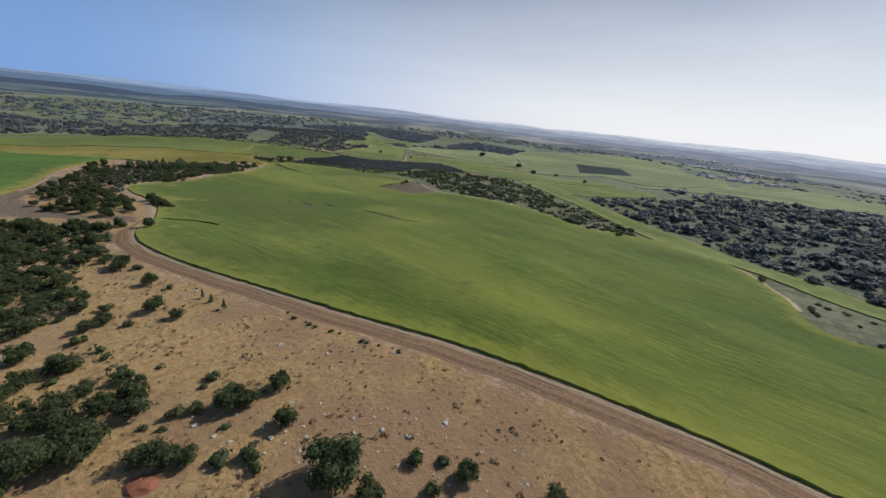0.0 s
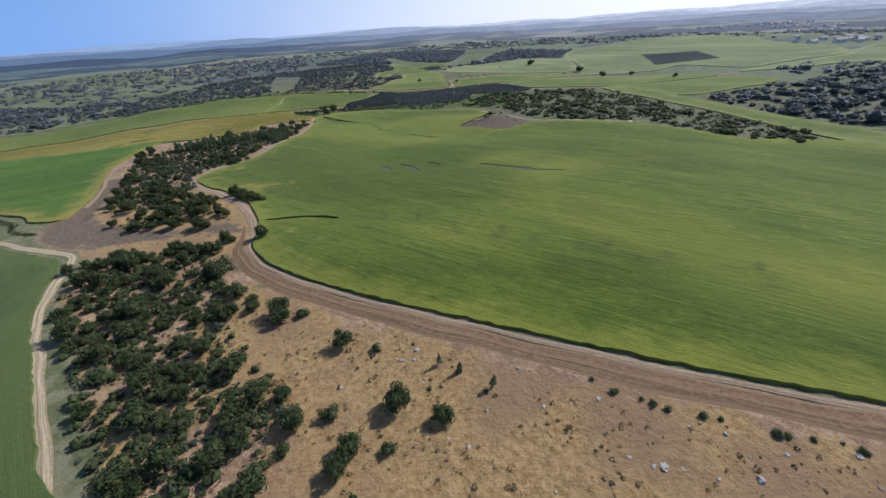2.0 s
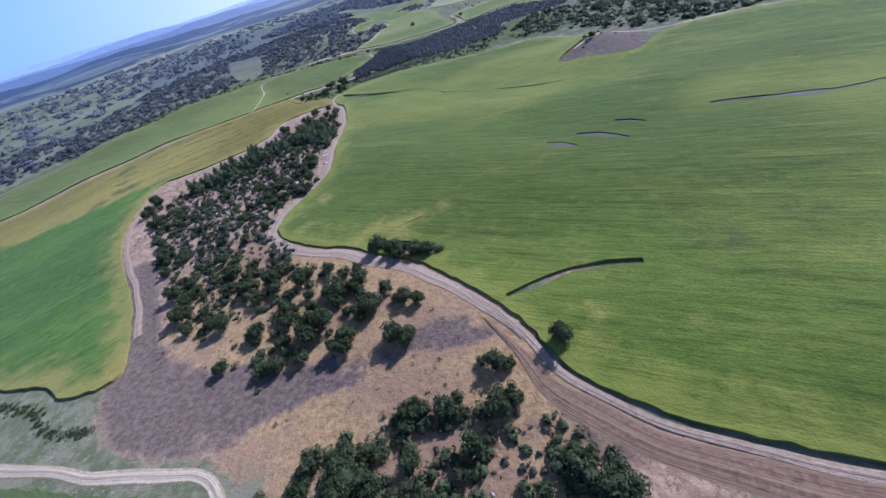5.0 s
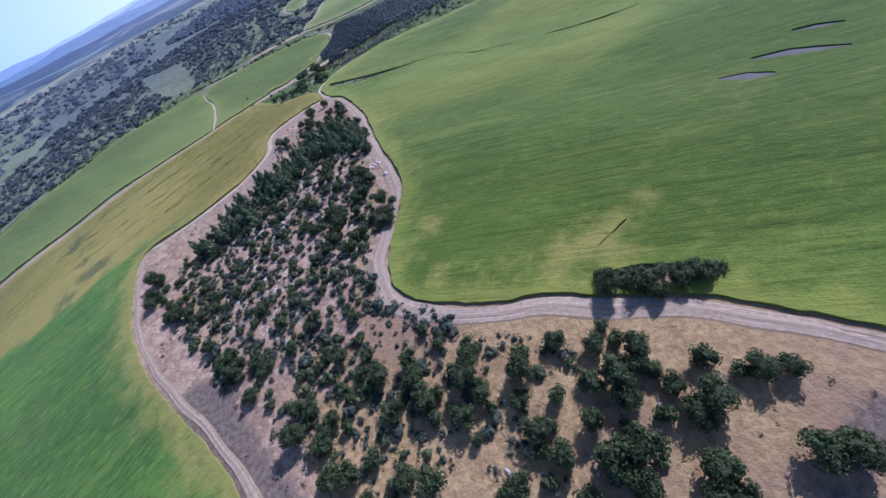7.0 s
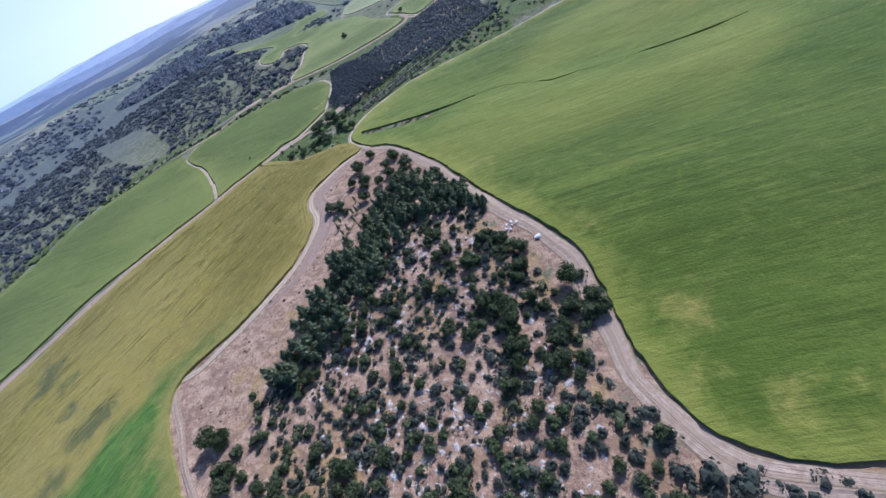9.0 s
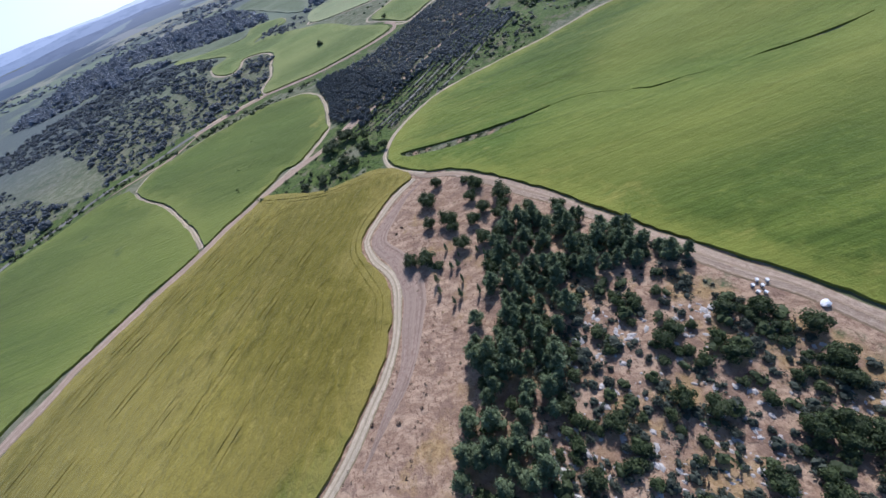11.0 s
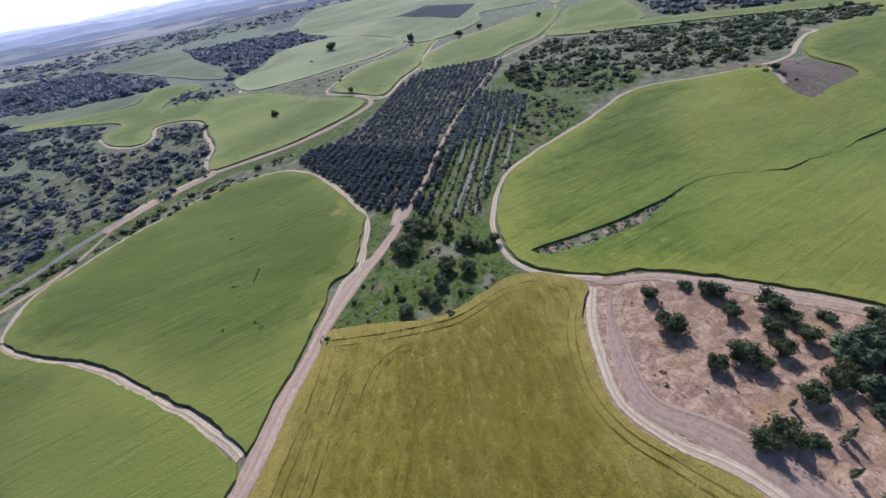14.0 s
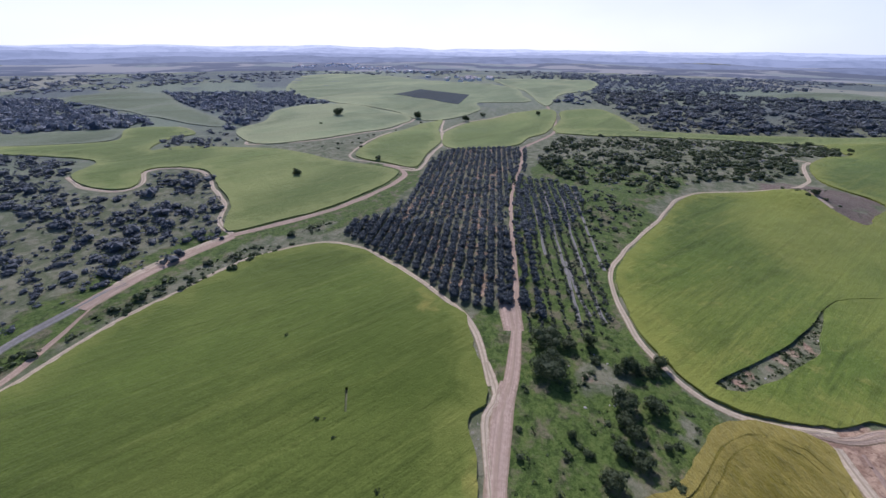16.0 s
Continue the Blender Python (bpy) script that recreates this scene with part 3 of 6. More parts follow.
STRIP = [(105, 430), (118, 366), (135, 310), (150, 250), (165, 200), (180, 160), (196, 110), (230, 40), (290, -60), (305, -50), (245, 60), (213, 130), (196, 175), (186, 225), (168, 290), (150, 350), (140, 400), (118, 436)]
EAST = [(117.2, 440.1), (138.4, 402), (149.5, 368), (188.9, 374.1), (260.8, 404), (233.6, 445.9), (179.5, 442)]
NORTHW = [(-30, 703), (-8, 716), (40, 840), (105, 980), (75, 1060), (0, 1010), (-8, 900), (-24, 780)]
FIELD_R = [(500, 195), (560, 140), (660, 10), (560, 0), (500, 60), (470, 140)]
FIELD_L = [(-600, 500), (-501, 490), (-450, 530), (-420, 595), (-446, 654), (-500, 690), (-500, 742), (-700, 850), (-800, 720), (-720, 560)]
FIELD_M = [(-830, 790), (-600, 760), (-545, 790), (-700, 930), (-880, 1000), (-960, 920)]
TAIL = [(-97, 720), (-70, 753), (-88, 774), (-116, 802), (-136, 850), (-152, 895), (-172, 940), (-190, 930), (-172, 858), (-158, 800), (-152, 790), (-126, 745.5)]
CLEARING = [(-325, 665), (-300, 662), (-280, 648), (-258, 548), (-276, 528), (-300, 580)]
MEADOW = [(-214.2, 403.7), (-200.3, 391.8), (-176.4, 371.9), (-166.5, 381.9), (-140.6, 390.8), (-100.7, 387.9), (-62.5, 374.8), (-30.8, 439.7), (-60.5, 437.8), (-118.4, 423.8), (-158.6, 411.6), (-190.4, 408.6)]
GROVE = [(-176, 346), (-192, 344), (-199, 338), (-202, 322), (-212, 308), (-236, 295), (-252, 290), (-253, 264), (-247, 244), (-232, 216), (-214, 184), (-196, 150),
         (-172, 134), (-166, 116), (-130, 84), (-108, 64), (-60, 20), (10, 25), (40, 42), (0, 72), (-60, 92), (-100, 112), (-118, 136), (-126, 158), (-150, 184), (-176, 203), (-184, 212), (-178, 232), (-170, 250), (-168, 300), (-168, 335)]
KNOLL = [(-60, -40), (120, -40), (66, 40), (0, 70), (-60, 93), (-104, 116), (-114, 108), (-100, 88), (-80, 70), (-60, 30)]
ORCHARD = [(-130.1, 497.5), (-117.2, 495.1), (-101.7, 487.4), (-71, 493), (-29.3, 502.8), (9.6, 501.6), (32.4, 458.1), (-27.4, 446.9), (-58.2, 443), (-118.3, 427.9), (-150.5, 419.9), (-157.4, 423.9), (-158.2, 431.9), (-151.8, 446.1), (-142.9, 463.7), (-136.9, 481.6)]
ORCHARD_LANE = [(-152, 417), (-133.5, 421.2), (-98.3, 430.9), (-57.4, 439.9), (-3.5, 446.4), (37, 455.1)]
ORCHARD_B = [(-34.8, 438.9), (-38.8, 408), (-81.2, 404), (-96.8, 411), (-104.4, 424.9)]
YOUNG = [(-104.5, 423.9), (-94.8, 408), (-81.3, 402), (-110.6, 398), (-151.6, 391.1), (-163.6, 410), (-140.5, 416.9)]

# tracks: name, centre line, width, material, label

VALLEY = [(-528, 308), (-462, 371), (-416, 411), (-374, 446), (-328, 482), (-300, 504.1), (-270.1, 514.5), (-240, 523.6), (-215.6, 530.2), (-192.7, 532.8), (-173.8, 533.8), (-155, 533.2), (-138.6, 525.1), (-112.8, 512.9), (-79.6, 505.7), (-58, 506.1), (-48.2, 513.5), (-46.3, 526.5)]


def beside(pts, away):
    """A line that keeps a distance to the left of another."""
    p = smooth(pts, False, 4.0)
    d = np.gradient(p, axis=0)
    d /= np.hypot(*d.T)[:, None] + 1e-9
    return (p + np.stack([-d[:, 1], d[:, 0]], 1) * away)[::2].tolist()


TRACKS = [
    ("field_track", beside(BIG[:13], 4.6), 4.6, M_DIRT, "rutted dark brown earth track along the wheat edge"),
    ("field_path", beside(BIG[:14], 1.6), 1.5, M_RUTS, "pale trodden path at the wheat edge"),
    ("field_track", beside(BIG[11:30], 2.6), 4.0, M_RUTS, "pale rutted earth track between grove and wheat"),
    ("field_path", beside(BIG[28:44], 1.6), 1.7, M_TRACK, "narrow pale earth path round the wheat field"),
    ("mound_path", [(-11, 306), (10, 292), (32, 286), (50, 280)], 2.2, M_TRACK, "pale earth path past the stony mound"),
    ("grove_path", beside(YELLOW[:15], 1.7), 2.2, M_TRACK, "pale worn path between grove and crops"),
    ("field_track", beside(YELLOW[:13], 5.6), 5.2, M_PLOUGHED, "strip of pinkish ploughed soil along the grove"),
    ("grove_path", beside(BRIGHT[:9], 1.7), 1.9, M_RUTS, "pale worn path between grove and crops"),
    ("west_road", [(-420, 296), (-374, 341), (-352, 352), (-309, 372), (-289.2, 380), (-280.5, 385), (-269.5, 388.8), (-256, 393.4), (-248, 395.4), (-238.8, 397.9), (-232.6, 400), (-225.8, 402.4), (-217, 404.8), (-207.5, 408), (-198.3, 410.3), (-190.4, 411.2), (-182, 412)], 4.2, M_RED, "reddish earth farm road between crops and olive rows"),
    ("west_road", [(-190.4, 411.2), (-172.5, 412.6), (-157.5, 415.6), (-150, 417.4)], 3.2, M_RED, "reddish earth farm road between crops and olive rows"),
    ("orchard_lane", ORCHARD_LANE, 1.9, M_RED, "pinkish earth lane half overhung by olive trees"),
    ("road_apron", [(-164, 414.6), (-158, 417.2), (-149, 420.4)], 5.5, M_RED, "trampled pinkish earth at the corner of the olive rows"),
    ("west_road", [(36.3, 455.1), (72.9, 446.1), (106.2, 440.1), (141.1, 442.1), (200.1, 452), (269.8, 470)], 3.0, M_RED, "reddish earth farm road between crops and olive rows"),
    ("field_path", [(-177.6, 418.4), (-186, 413.9), (-192, 414.4), (-199.3, 412), (-206.7, 409.2), (-216, 405.8)], 1.7, M_TRACK, "narrow pale earth path beside the farm road"),
    ("field_path", beside(VFIELD[8:25], 1.4), 1.9, M_TRACK, "narrow pale earth path round the wheat field"),
    ("branch_path", beside([VFIELD[-1], *VFIELD[:9]], 1.5), 2.0, M_TRACK, "pale path between two wheat fields"),
    ("sand_lane", [(-195, 533.6), (-186, 536), (-176, 536.6), (-164, 536), (-155.5, 533.5)], 3.4, M_TRACK, "pale sandy lane beside the valley road"),
    ("valley_road", VALLEY[10:], 3.4, M_RED, "brown earth road along the valley stream"),
    ("valley_road", [(-206, 530.2), *VALLEY[9:12]], 4.8, M_RED, "wide brown earth road along the valley stream"),
    ("valley_road", VALLEY[:10], 2.8, M_STRIP, "narrow grey lane along the valley stream"),
    ("valley_path", [(-199, 530.5), (-206, 527.4), (-216, 521.5), (-231.9, 514.4), (-262.1, 508.5)], 2.2, M_RED, "thin brown earth path leaving the valley road"),
    ("penguin_path", [(-153.8, 533.8), (-148.9, 547), (-136, 559.5), (-125.9, 579.3), (-117.6, 593.2), (-113.2, 606.3), (-118.6, 620.7), (-128.7, 625.6), (-141.3, 610.5), (-151.4, 610.5), (-156.9, 627.3), (-153.2, 647.6)], 2.2, M_TRACK, "winding pale path round a wheat field"),
    ("orchard_path", [(-48.1, 513.1), (-42.2, 503.9), (-12.4, 509.7), (33.9, 518.2), (83.2, 541.6), (144.4, 564.2)], 2.4, M_TRACK, "winding pale path past the olive rows"),
    ("orchard_path", [(9.7, 503.7), (68.9, 534.8), (137.1, 537.5), (177.1, 516.7), (213.6, 498.8)], 2.2, M_TRACK, "winding pale path past the olive rows"),
    ("slip_path", [(-43.2, 505.9), (-45.3, 528.1), (-44.8, 553.9), (-9, 566.7), (40.2, 571.5)], 1.8, M_TRACK, "thin pale path at a field corner"),
    ("lone_path", [(-50.1, 639.8), (-57.1, 628.8), (-21.8, 601.2), (22.1, 588.5), (65.7, 580.5), (129.2, 593.9), (150.7, 610.9)], 2.4, M_TRACK, "thin pale path round a far field"),
    ("penguin_path", [(-104, 669), (-76, 693), (-52, 696), (-42, 728)], 2.2, M_TRACK, "winding pale path round a wheat field"),
    ("south_path", [(-340, 178), (-260, 159), (-225.8, 151.1), (-201.6, 143.1), (-183.6, 138.7), (-176.1, 131.2), (-170, 119.5), (-158.3, 103.7), (-145.1, 91.5), (-129.7, 77.2), (-118.5, 67.1), (-110.2, 55.9), (-90, 20)], 2.4, M_TRACK, "pale worn path round a dark green field"),
    ("mound_path", [(50, 280), (62, 274), (66, 284)], 2.4, M_TRACK, "pale path by the mound"),
    ("east_path", [(170, 205), (172, 180), (171, 162), (167, 148), (163.5, 137.5), (153, 122)], 2.2, M_TRACK, "pale path at the far edge of the wheat"),
]
DITCH = [(-164.2, 369), (-154.2, 359.3), (-142.3, 348), (-131, 339.5), (-121.5, 333.7), (-114, 327.7), (-109.4, 319.5), (-106.8, 312), (-105.8, 306.8), (-97.5, 300.4), (-90.7, 291.9), (-82.8, 286.9), (-72.7, 278), (-66, 272.8), (-56.5, 267.5)]


def band(pts, width, taper=True):
    """The outline of a strip along a line."""
    p = smooth(pts, False, 4.0)
    d = np.gradient(p, axis=0)
    d /= np.hypot(*d.T)[:, None] + 1e-9
    w = np.full(len(p), width / 2)
    if taper:
        w *= 0.35 + 0.65 * np.sin(np.linspace(0.05, 0.95, len(p)) * math.pi)
    w *= 1 + 0.35 * np.sin(np.arange(len(p)) * 1.7)
    side = np.stack([-d[:, 1], d[:, 0]], 1) * w[:, None]
    return np.concatenate([p + side, (p - side)[::-1]])


GAPS = [smooth([(-164.6, 369), (-154.5, 359.6), (-148.5, 353.9), (-142.5, 348.4), (-137, 344.3), (-129, 338.4), (-121.5, 334), (-121.3, 333.3), (-130, 336.8), (-137, 340.2), (-143, 342.2), (-147.5, 346), (-152, 350.2), (-157, 354.6), (-161, 359.4), (-164.8, 363.4)], True, 2.0),
        band(DITCH[4:8], 0.3), band(DITCH[7:10], 0.9), band(DITCH[9:13], 0.3), band(DITCH[11:], 1.3), band([(-123.1, 154.4), (-117, 155), (-108.8, 156), (-101.7, 154.5), (-95.7, 152.4)], 2.2),
        band([(-89.2, 211.5), (-86.2, 207.5), (-83.2, 203.4)], 2.8), band([(-79.1, 211.5), (-74.2, 206.4), (-69.2, 198.3)], 3.0), band([(-65.1, 212.4), (-59.3, 205.3)], 1.9),
        band([(-40, 203), (-30.3, 196.6), (-16.7, 187.3), (-5.9, 185.1)], 2.7), band([(-149, 185.8), (-142.7, 181.2), (-132.5, 175)], 4.5), band([(-134.9, 192.8), (-137, 192.3), (-139.4, 191.8)], 0.4), band([(-140.2, 191.7), (-143, 191.1)], 0.4)]


def wheels(pts, gauge=1.8, width=0.4):
    """Two wheel lines pressed through a crop."""
    p = smooth(pts, False, 2.0)
    d = np.gradient(p, axis=0)
    d /= np.hypot(*d.T)[:, None] + 1e-9
    off = np.stack([-d[:, 1], d[:, 0]], 1)
    return [band(p + off * g, width, True) for g in (gauge / 2, -gauge / 2)]


LINES = []
for row in ([(-213, 401), (-224.3, 395.4), (-245, 387.5), (-268, 378.5), (-290, 368)], [(-215.1, 393.6), (-233.9, 386.1), (-251.8, 379.4), (-275, 369), (-300, 356)],
            [(-214.4, 377.3), (-226.9, 371.9), (-244.1, 366.6), (-270, 355), (-305, 338)], [(-205.9, 371.5), (-222.5, 361.5), (-237.6, 353.4), (-262, 341), (-300, 323)],
            [(-209.2, 357.4), (-231.7, 346.6), (-258, 334), (-300, 314)], [(-212, 343), (-230, 333), (-255, 320), (-288, 304)]):
    LINES += wheels(row, 1.9, 0.6)
LINES += wheels([(-211, 402.6), (-206.3, 394.3), (-199.7, 384.2), (-194.4, 377.7), (-188.5, 374), (-182.1, 370.6), (-177.6, 365.8), (-176, 361.3), (-177, 357.6), (-180, 355.6)])
LINES += wheels([(-221.2, 385.4), (-214.8, 387.5), (-209.2, 387.2), (-204.6, 384), (-204.9, 379.4)], 1.8, 0.36)
LINES += wheels([(-182.5, 354.2), (-191, 352.4), (-200.1, 348), (-206, 341), (-208.6, 330.9), (-211, 321.8), (-217.8, 313.9)], 1.7, 0.42)

# ---- the ground, one sheet to the horizon ----


def steps(lo, hi, fine, reach, grow=1.09):
    mid = list(np.arange(lo, hi + 0.1, fine))
    out, s = [], fine
    a, b = mid[0], mid[-1]
    left, right = [], []
    while a > -reach:
        s *= grow
        a -= s
        left.append(a)
    s = fine
    while b < reach:
        s *= grow
        b += s
        right.append(b)
    return np.array(left[::-1] + mid + right)


def build_ground():
    xs, ys = steps(-330, 120, 4.0, 4700), steps(0, 560, 4.0, 4700)
    gx, gy = np.meshgrid(xs, ys)
    z = ground_z(gx, gy)
    nx, ny = len(xs), len(ys)
    verts = np.stack([gx, gy, z], -1).reshape(-1, 3)
    i = np.arange((ny - 1) * nx).reshape(ny - 1, nx)[:, :-1].ravel()
    faces = np.stack([i, i + 1, i + nx + 1, i + nx], 1)
    ob = mesh_object("ground", verts, faces.tolist(), M_GROUND, None, True)
    x, y = gx.ravel(), gy.ravel()
    grove, knoll = soft(smooth(GROVE, True, 8), x, y, 14), soft(smooth(KNOLL, True, 8), x, y, 16)
    dry = np.maximum(grove * 0.85, knoll)
    track = np.exp(-(edge_distance(smooth(beside(BIG[:30], 5.0), False, 8), x, y, False) / 6.5) ** 2)
    rim = np.exp(-(edge_distance(smooth(beside(YELLOW[:15] + BRIGHT[1:9], 6.0), False, 8), x, y, False) / 11.0) ** 2)
    bare = [(-182, 142), (-200, 146), (-214, 160), (-226, 186), (-240, 214), (-225, 215), (-205, 175), (-180, 160), (-150, 152), (-135, 156), (-128, 146), (-150, 146)]
    soil = np.maximum.reduce([track * 0.66, grove * (1 - knoll) * 0.58, rim * 0.9, soft(smooth(bare, True, 6), x, y, 12), 0.55 * soft(np.array([(-172, 330), (-200, 310), (-240, 285), (-246, 255), (-225, 215), (-200, 195), (-184, 215), (-174, 260), (-168, 300)], float), x, y, 10), soft(smooth(ORCHARD, True, 8), x, y, 6) * 0.42,
                              0.5 * soft(GAPS[0], x, y, 2.5), np.clip(sum(soft(g, x, y, 2.5) for g in GAPS[1:]), 0, 1), 0.62 * soft(smooth([(-50, 293), (-30, 320), (0, 318), (4, 300), (-14, 272)], True, 6), x, y, 6)])
    sandy = soft(smooth([(-188, 204), (-150, 188), (-122, 150), (-128, 118), (-150, 124), (-176, 150), (-202, 176), (-204, 192)], True, 6), x, y, 14)
    soil *= 1 - 0.75 * sandy * (1 - soft(smooth(bare, True, 6), x, y, 6))
    dry = np.maximum(dry, sandy)
    wedge = np.array([(-190, 414.5), (-176, 420), (-162, 427.5), (-156, 424), (-158, 418), (-174, 413.5)], float)
    scrape = np.array([(-262, 172), (-236, 164), (-212, 158), (-190, 146), (-214, 146), (-262, 159)], float)
    valley = np.exp(-(edge_distance(smooth(VALLEY, False, 8), x, y, False) / 16.0) ** 2)
    green = np.maximum.reduce([np.clip(1.6 * soft(smooth(MEADOW, True, 8), x, y, 16), 0, 1), soft(wedge, x, y, 5), 0.3 * soft(scrape, x, y, 8), 0.55 * soft(smooth(YOUNG, True, 8), x, y, 12), valley * 0.85, 0.8 * soft(smooth([(-128, 392), (-66, 377), (-36, 362), (-10, 350), (12, 380), (20, 430), (-30, 438), (-40, 408), (-80, 402)], True, 8), x, y, 14), 0.35 * soft(np.array(ORCHARD_B, float), x, y, 6), 0.9 * soft(np.array([(-60, 504), (-44, 500), (-20, 508), (-70, 495), (-104, 490), (-135, 500), (-150, 503)], float), x, y, 8)])
    for patch in ([(-177, 399.5), (-169, 396), (-167.5, 387), (-173, 386.5), (-179, 397)], [(-196.9, 394), (-190.8, 388.8), (-192.6, 385.1), (-199.4, 395.6)], [(-181, 380), (-176, 376), (-178, 373.6), (-184, 377.4)]):
        bare_spot = soft(np.array(patch, float), x, y, 4)
        green, soil = green * (1 - bare_spot), np.maximum(soil, 0.5 * bare_spot)
    # share of the hazed far colours, rising with distance
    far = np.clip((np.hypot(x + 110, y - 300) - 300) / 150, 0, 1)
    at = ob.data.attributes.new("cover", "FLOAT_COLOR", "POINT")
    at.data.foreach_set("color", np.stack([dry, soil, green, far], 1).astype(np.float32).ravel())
    wet = np.array([(-132, 158), (-139, 151), (-150, 150), (-145, 156), (-137, 162), (-131, 160), (-124, 141), (-117, 127), (-128, 140)], float)
    mound = soft(smooth([(-58, 293), (-34, 328), (6, 324), (10, 298), (-14, 264)], True, 6), x, y, 8)
    damp = np.maximum(np.exp(-((edge_distance(wet, x, y, False) / 5.0) ** 2)), mound * 0.8)
    damp = np.maximum(damp, 0.5 * np.exp(-((edge_distance(np.array([(-188, 146), (-204, 160), (-220, 186), (-234, 208), (-244, 230)], float), x, y, False) / 8.0) ** 2)))
    damp = np.maximum(damp, 0.85 * soft(smooth(bare, True, 6), x, y, 8))
    ob.data.attributes.new("damp", "FLOAT", "POINT").data.foreach_set("value", damp.astype(np.float32))
    return tagged(ob, "rolling land of dry grass, bare soil, weeds and far plots", "ground", "", "structure")


build_ground()


def build_field(name, outline, material, height, label, gap=6.0, holes=(), spots=(), dark=(), turn_line=()):
    """A standing crop as a slab with ragged sides, cut out where the soil shows."""
    from mathutils.geometry import delaunay_2d_cdt
    rim = smooth(outline, True, 1.6 if gap < 7 else 4.0)
    rim = rim + rng.normal(0, 0.17, rim.shape)
    lo, hi = rim.min(0), rim.max(0)
    gx, gy = np.meshgrid(np.arange(lo[0], hi[0], gap), np.arange(lo[1], hi[1], gap))
    pts = np.stack([gx.ravel(), gy.ravel()], 1) + rng.uniform(-0.3, 0.3, (gx.size, 2)) * gap
    keep = inside(rim, pts[:, 0], pts[:, 1]) & (edge_distance(rim, pts[:, 0], pts[:, 1]) > gap * 0.4)
    pts = pts[keep]
    loops = [rim, *holes]
    allp, edges = [pts], []
    k = len(pts)
    for loop in loops:
        allp.append(loop)
        edges += [(k + i, k + (i + 1) % len(loop)) for i in range(len(loop))]
        k += len(loop)
    flat = np.concatenate(allp)
    res = delaunay_2d_cdt([Vector(p) for p in flat], edges, [], 0, 1e-4)
    v = np.array([tuple(p) for p in res[0]])
    tri = np.array([f for f in res[2] if len(f) == 3])
    mid = v[tri].mean(1)
    ok = inside(rim, mid[:, 0], mid[:, 1])
    for h in holes:
        ok &= ~inside(h, mid[:, 0], mid[:, 1])
    tri = tri[ok]
    wave = 0.06 * np.sin(v[:, 0] * 0.35 + v[:, 1] * 0.2) + rng.normal(0, 0.05, len(v))
    top = np.column_stack([v, ground_z(v[:, 0], v[:, 1]) + height + wave])
    count = {}
    for a, b, c in tri:
        for e in ((a, b), (b, c), (c, a)):
            key = (min(e), max(e))
            count[key] = None if key in count else e
    sides, foot, n = [], {}, len(top)
    low = []
    for e in count.values():
        if e is None:
            continue
        for q in e:
            if q not in foot:
                foot[q] = n + len(low)
                low.append((*v[q], gz(*v[q]) - 0.2))
        sides.append((e[1], e[0], foot[e[0]], foot[e[1]]))
    verts = np.concatenate([top, np.array(low)])
    ob = mesh_object(name, verts, tri.tolist() + sides, material)
    thin = np.exp(-edge_distance(rim, verts[:, 0], verts[:, 1]) / 7.0)
    parched = np.zeros(len(verts))
    for sx, sy, r, much in spots:
        parched = np.maximum(parched, much * np.exp(-((verts[:, 0] - sx) ** 2 + (verts[:, 1] - sy) ** 2) / r ** 2))
    lush_shade = np.zeros(len(verts))
    for sx, sy, r, much in dark:
        lush_shade = np.maximum(lush_shade, much * np.exp(-((verts[:, 0] - sx) ** 2 + 0.45 * (verts[:, 1] - sy) ** 2) / r ** 2))
    ob.data.attributes.new("lush_shade", "FLOAT", "POINT").data.foreach_set("value", lush_shade.astype(np.float32))
    if turn_line:  # how far into the younger crop
        line = np.array(sorted(turn_line))
        young = np.clip(0.5 + (np.interp(verts[:, 0], line[:, 0], line[:, 1]) - verts[:, 1]) / 26.0, 0, 1) * np.clip((-verts[:, 0] - 212) / 8, 0, 1)
        ob.data.attributes.new("young", "FLOAT", "POINT").data.foreach_set("value", young.astype(np.float32))
    ob.data.attributes.new("parched", "FLOAT", "POINT").data.foreach_set("value", parched.astype(np.float32))
    ob.data.attributes.new("rim", "FLOAT", "POINT").data.foreach_set("value", thin.astype(np.float32))
    return tagged(ob, label, "field", "", "structure")


build_field("wheat_field", BIG, M_BIG, 0.62, "large green wheat field with yellowing streaks", 5.0, GAPS,
            [(-144, 191.5, 7, 1.0), (-152, 191, 7, 0.9), (-136, 193.5, 6, 0.8), (-128, 194, 5, 0.5), (-161, 197.5, 7, 0.6), (-172, 208, 5, 0.6), (-177, 215, 4, 0.6), (-160, 246, 5, 0.5), (-167, 222, 8, 0.5), (-92, 207, 10, 0.5), (-157, 290, 9, 0.55), (-157, 310, 8, 0.5), (-112, 140, 8, 0.5), (-100, 124, 7, 0.45), (-158, 270, 7, 0.4), (50, 138, 14, 0.35), (37, 198, 16, 0.35), (-29, 150, 12, 0.35)],
            # dark band: shade of a hollow, painted into the wheat
            [(x, y, 10, 0.5) for x, y in smooth([(-84, 155), (-65, 147), (-49, 138), (-37, 127), (-19, 118), (5, 108), (14, 106)], False, 7.0).tolist()])
SOWN = YELLOW[:14] + BRIGHT[1:17] + YELLOW[14 + len(FINGERS):]
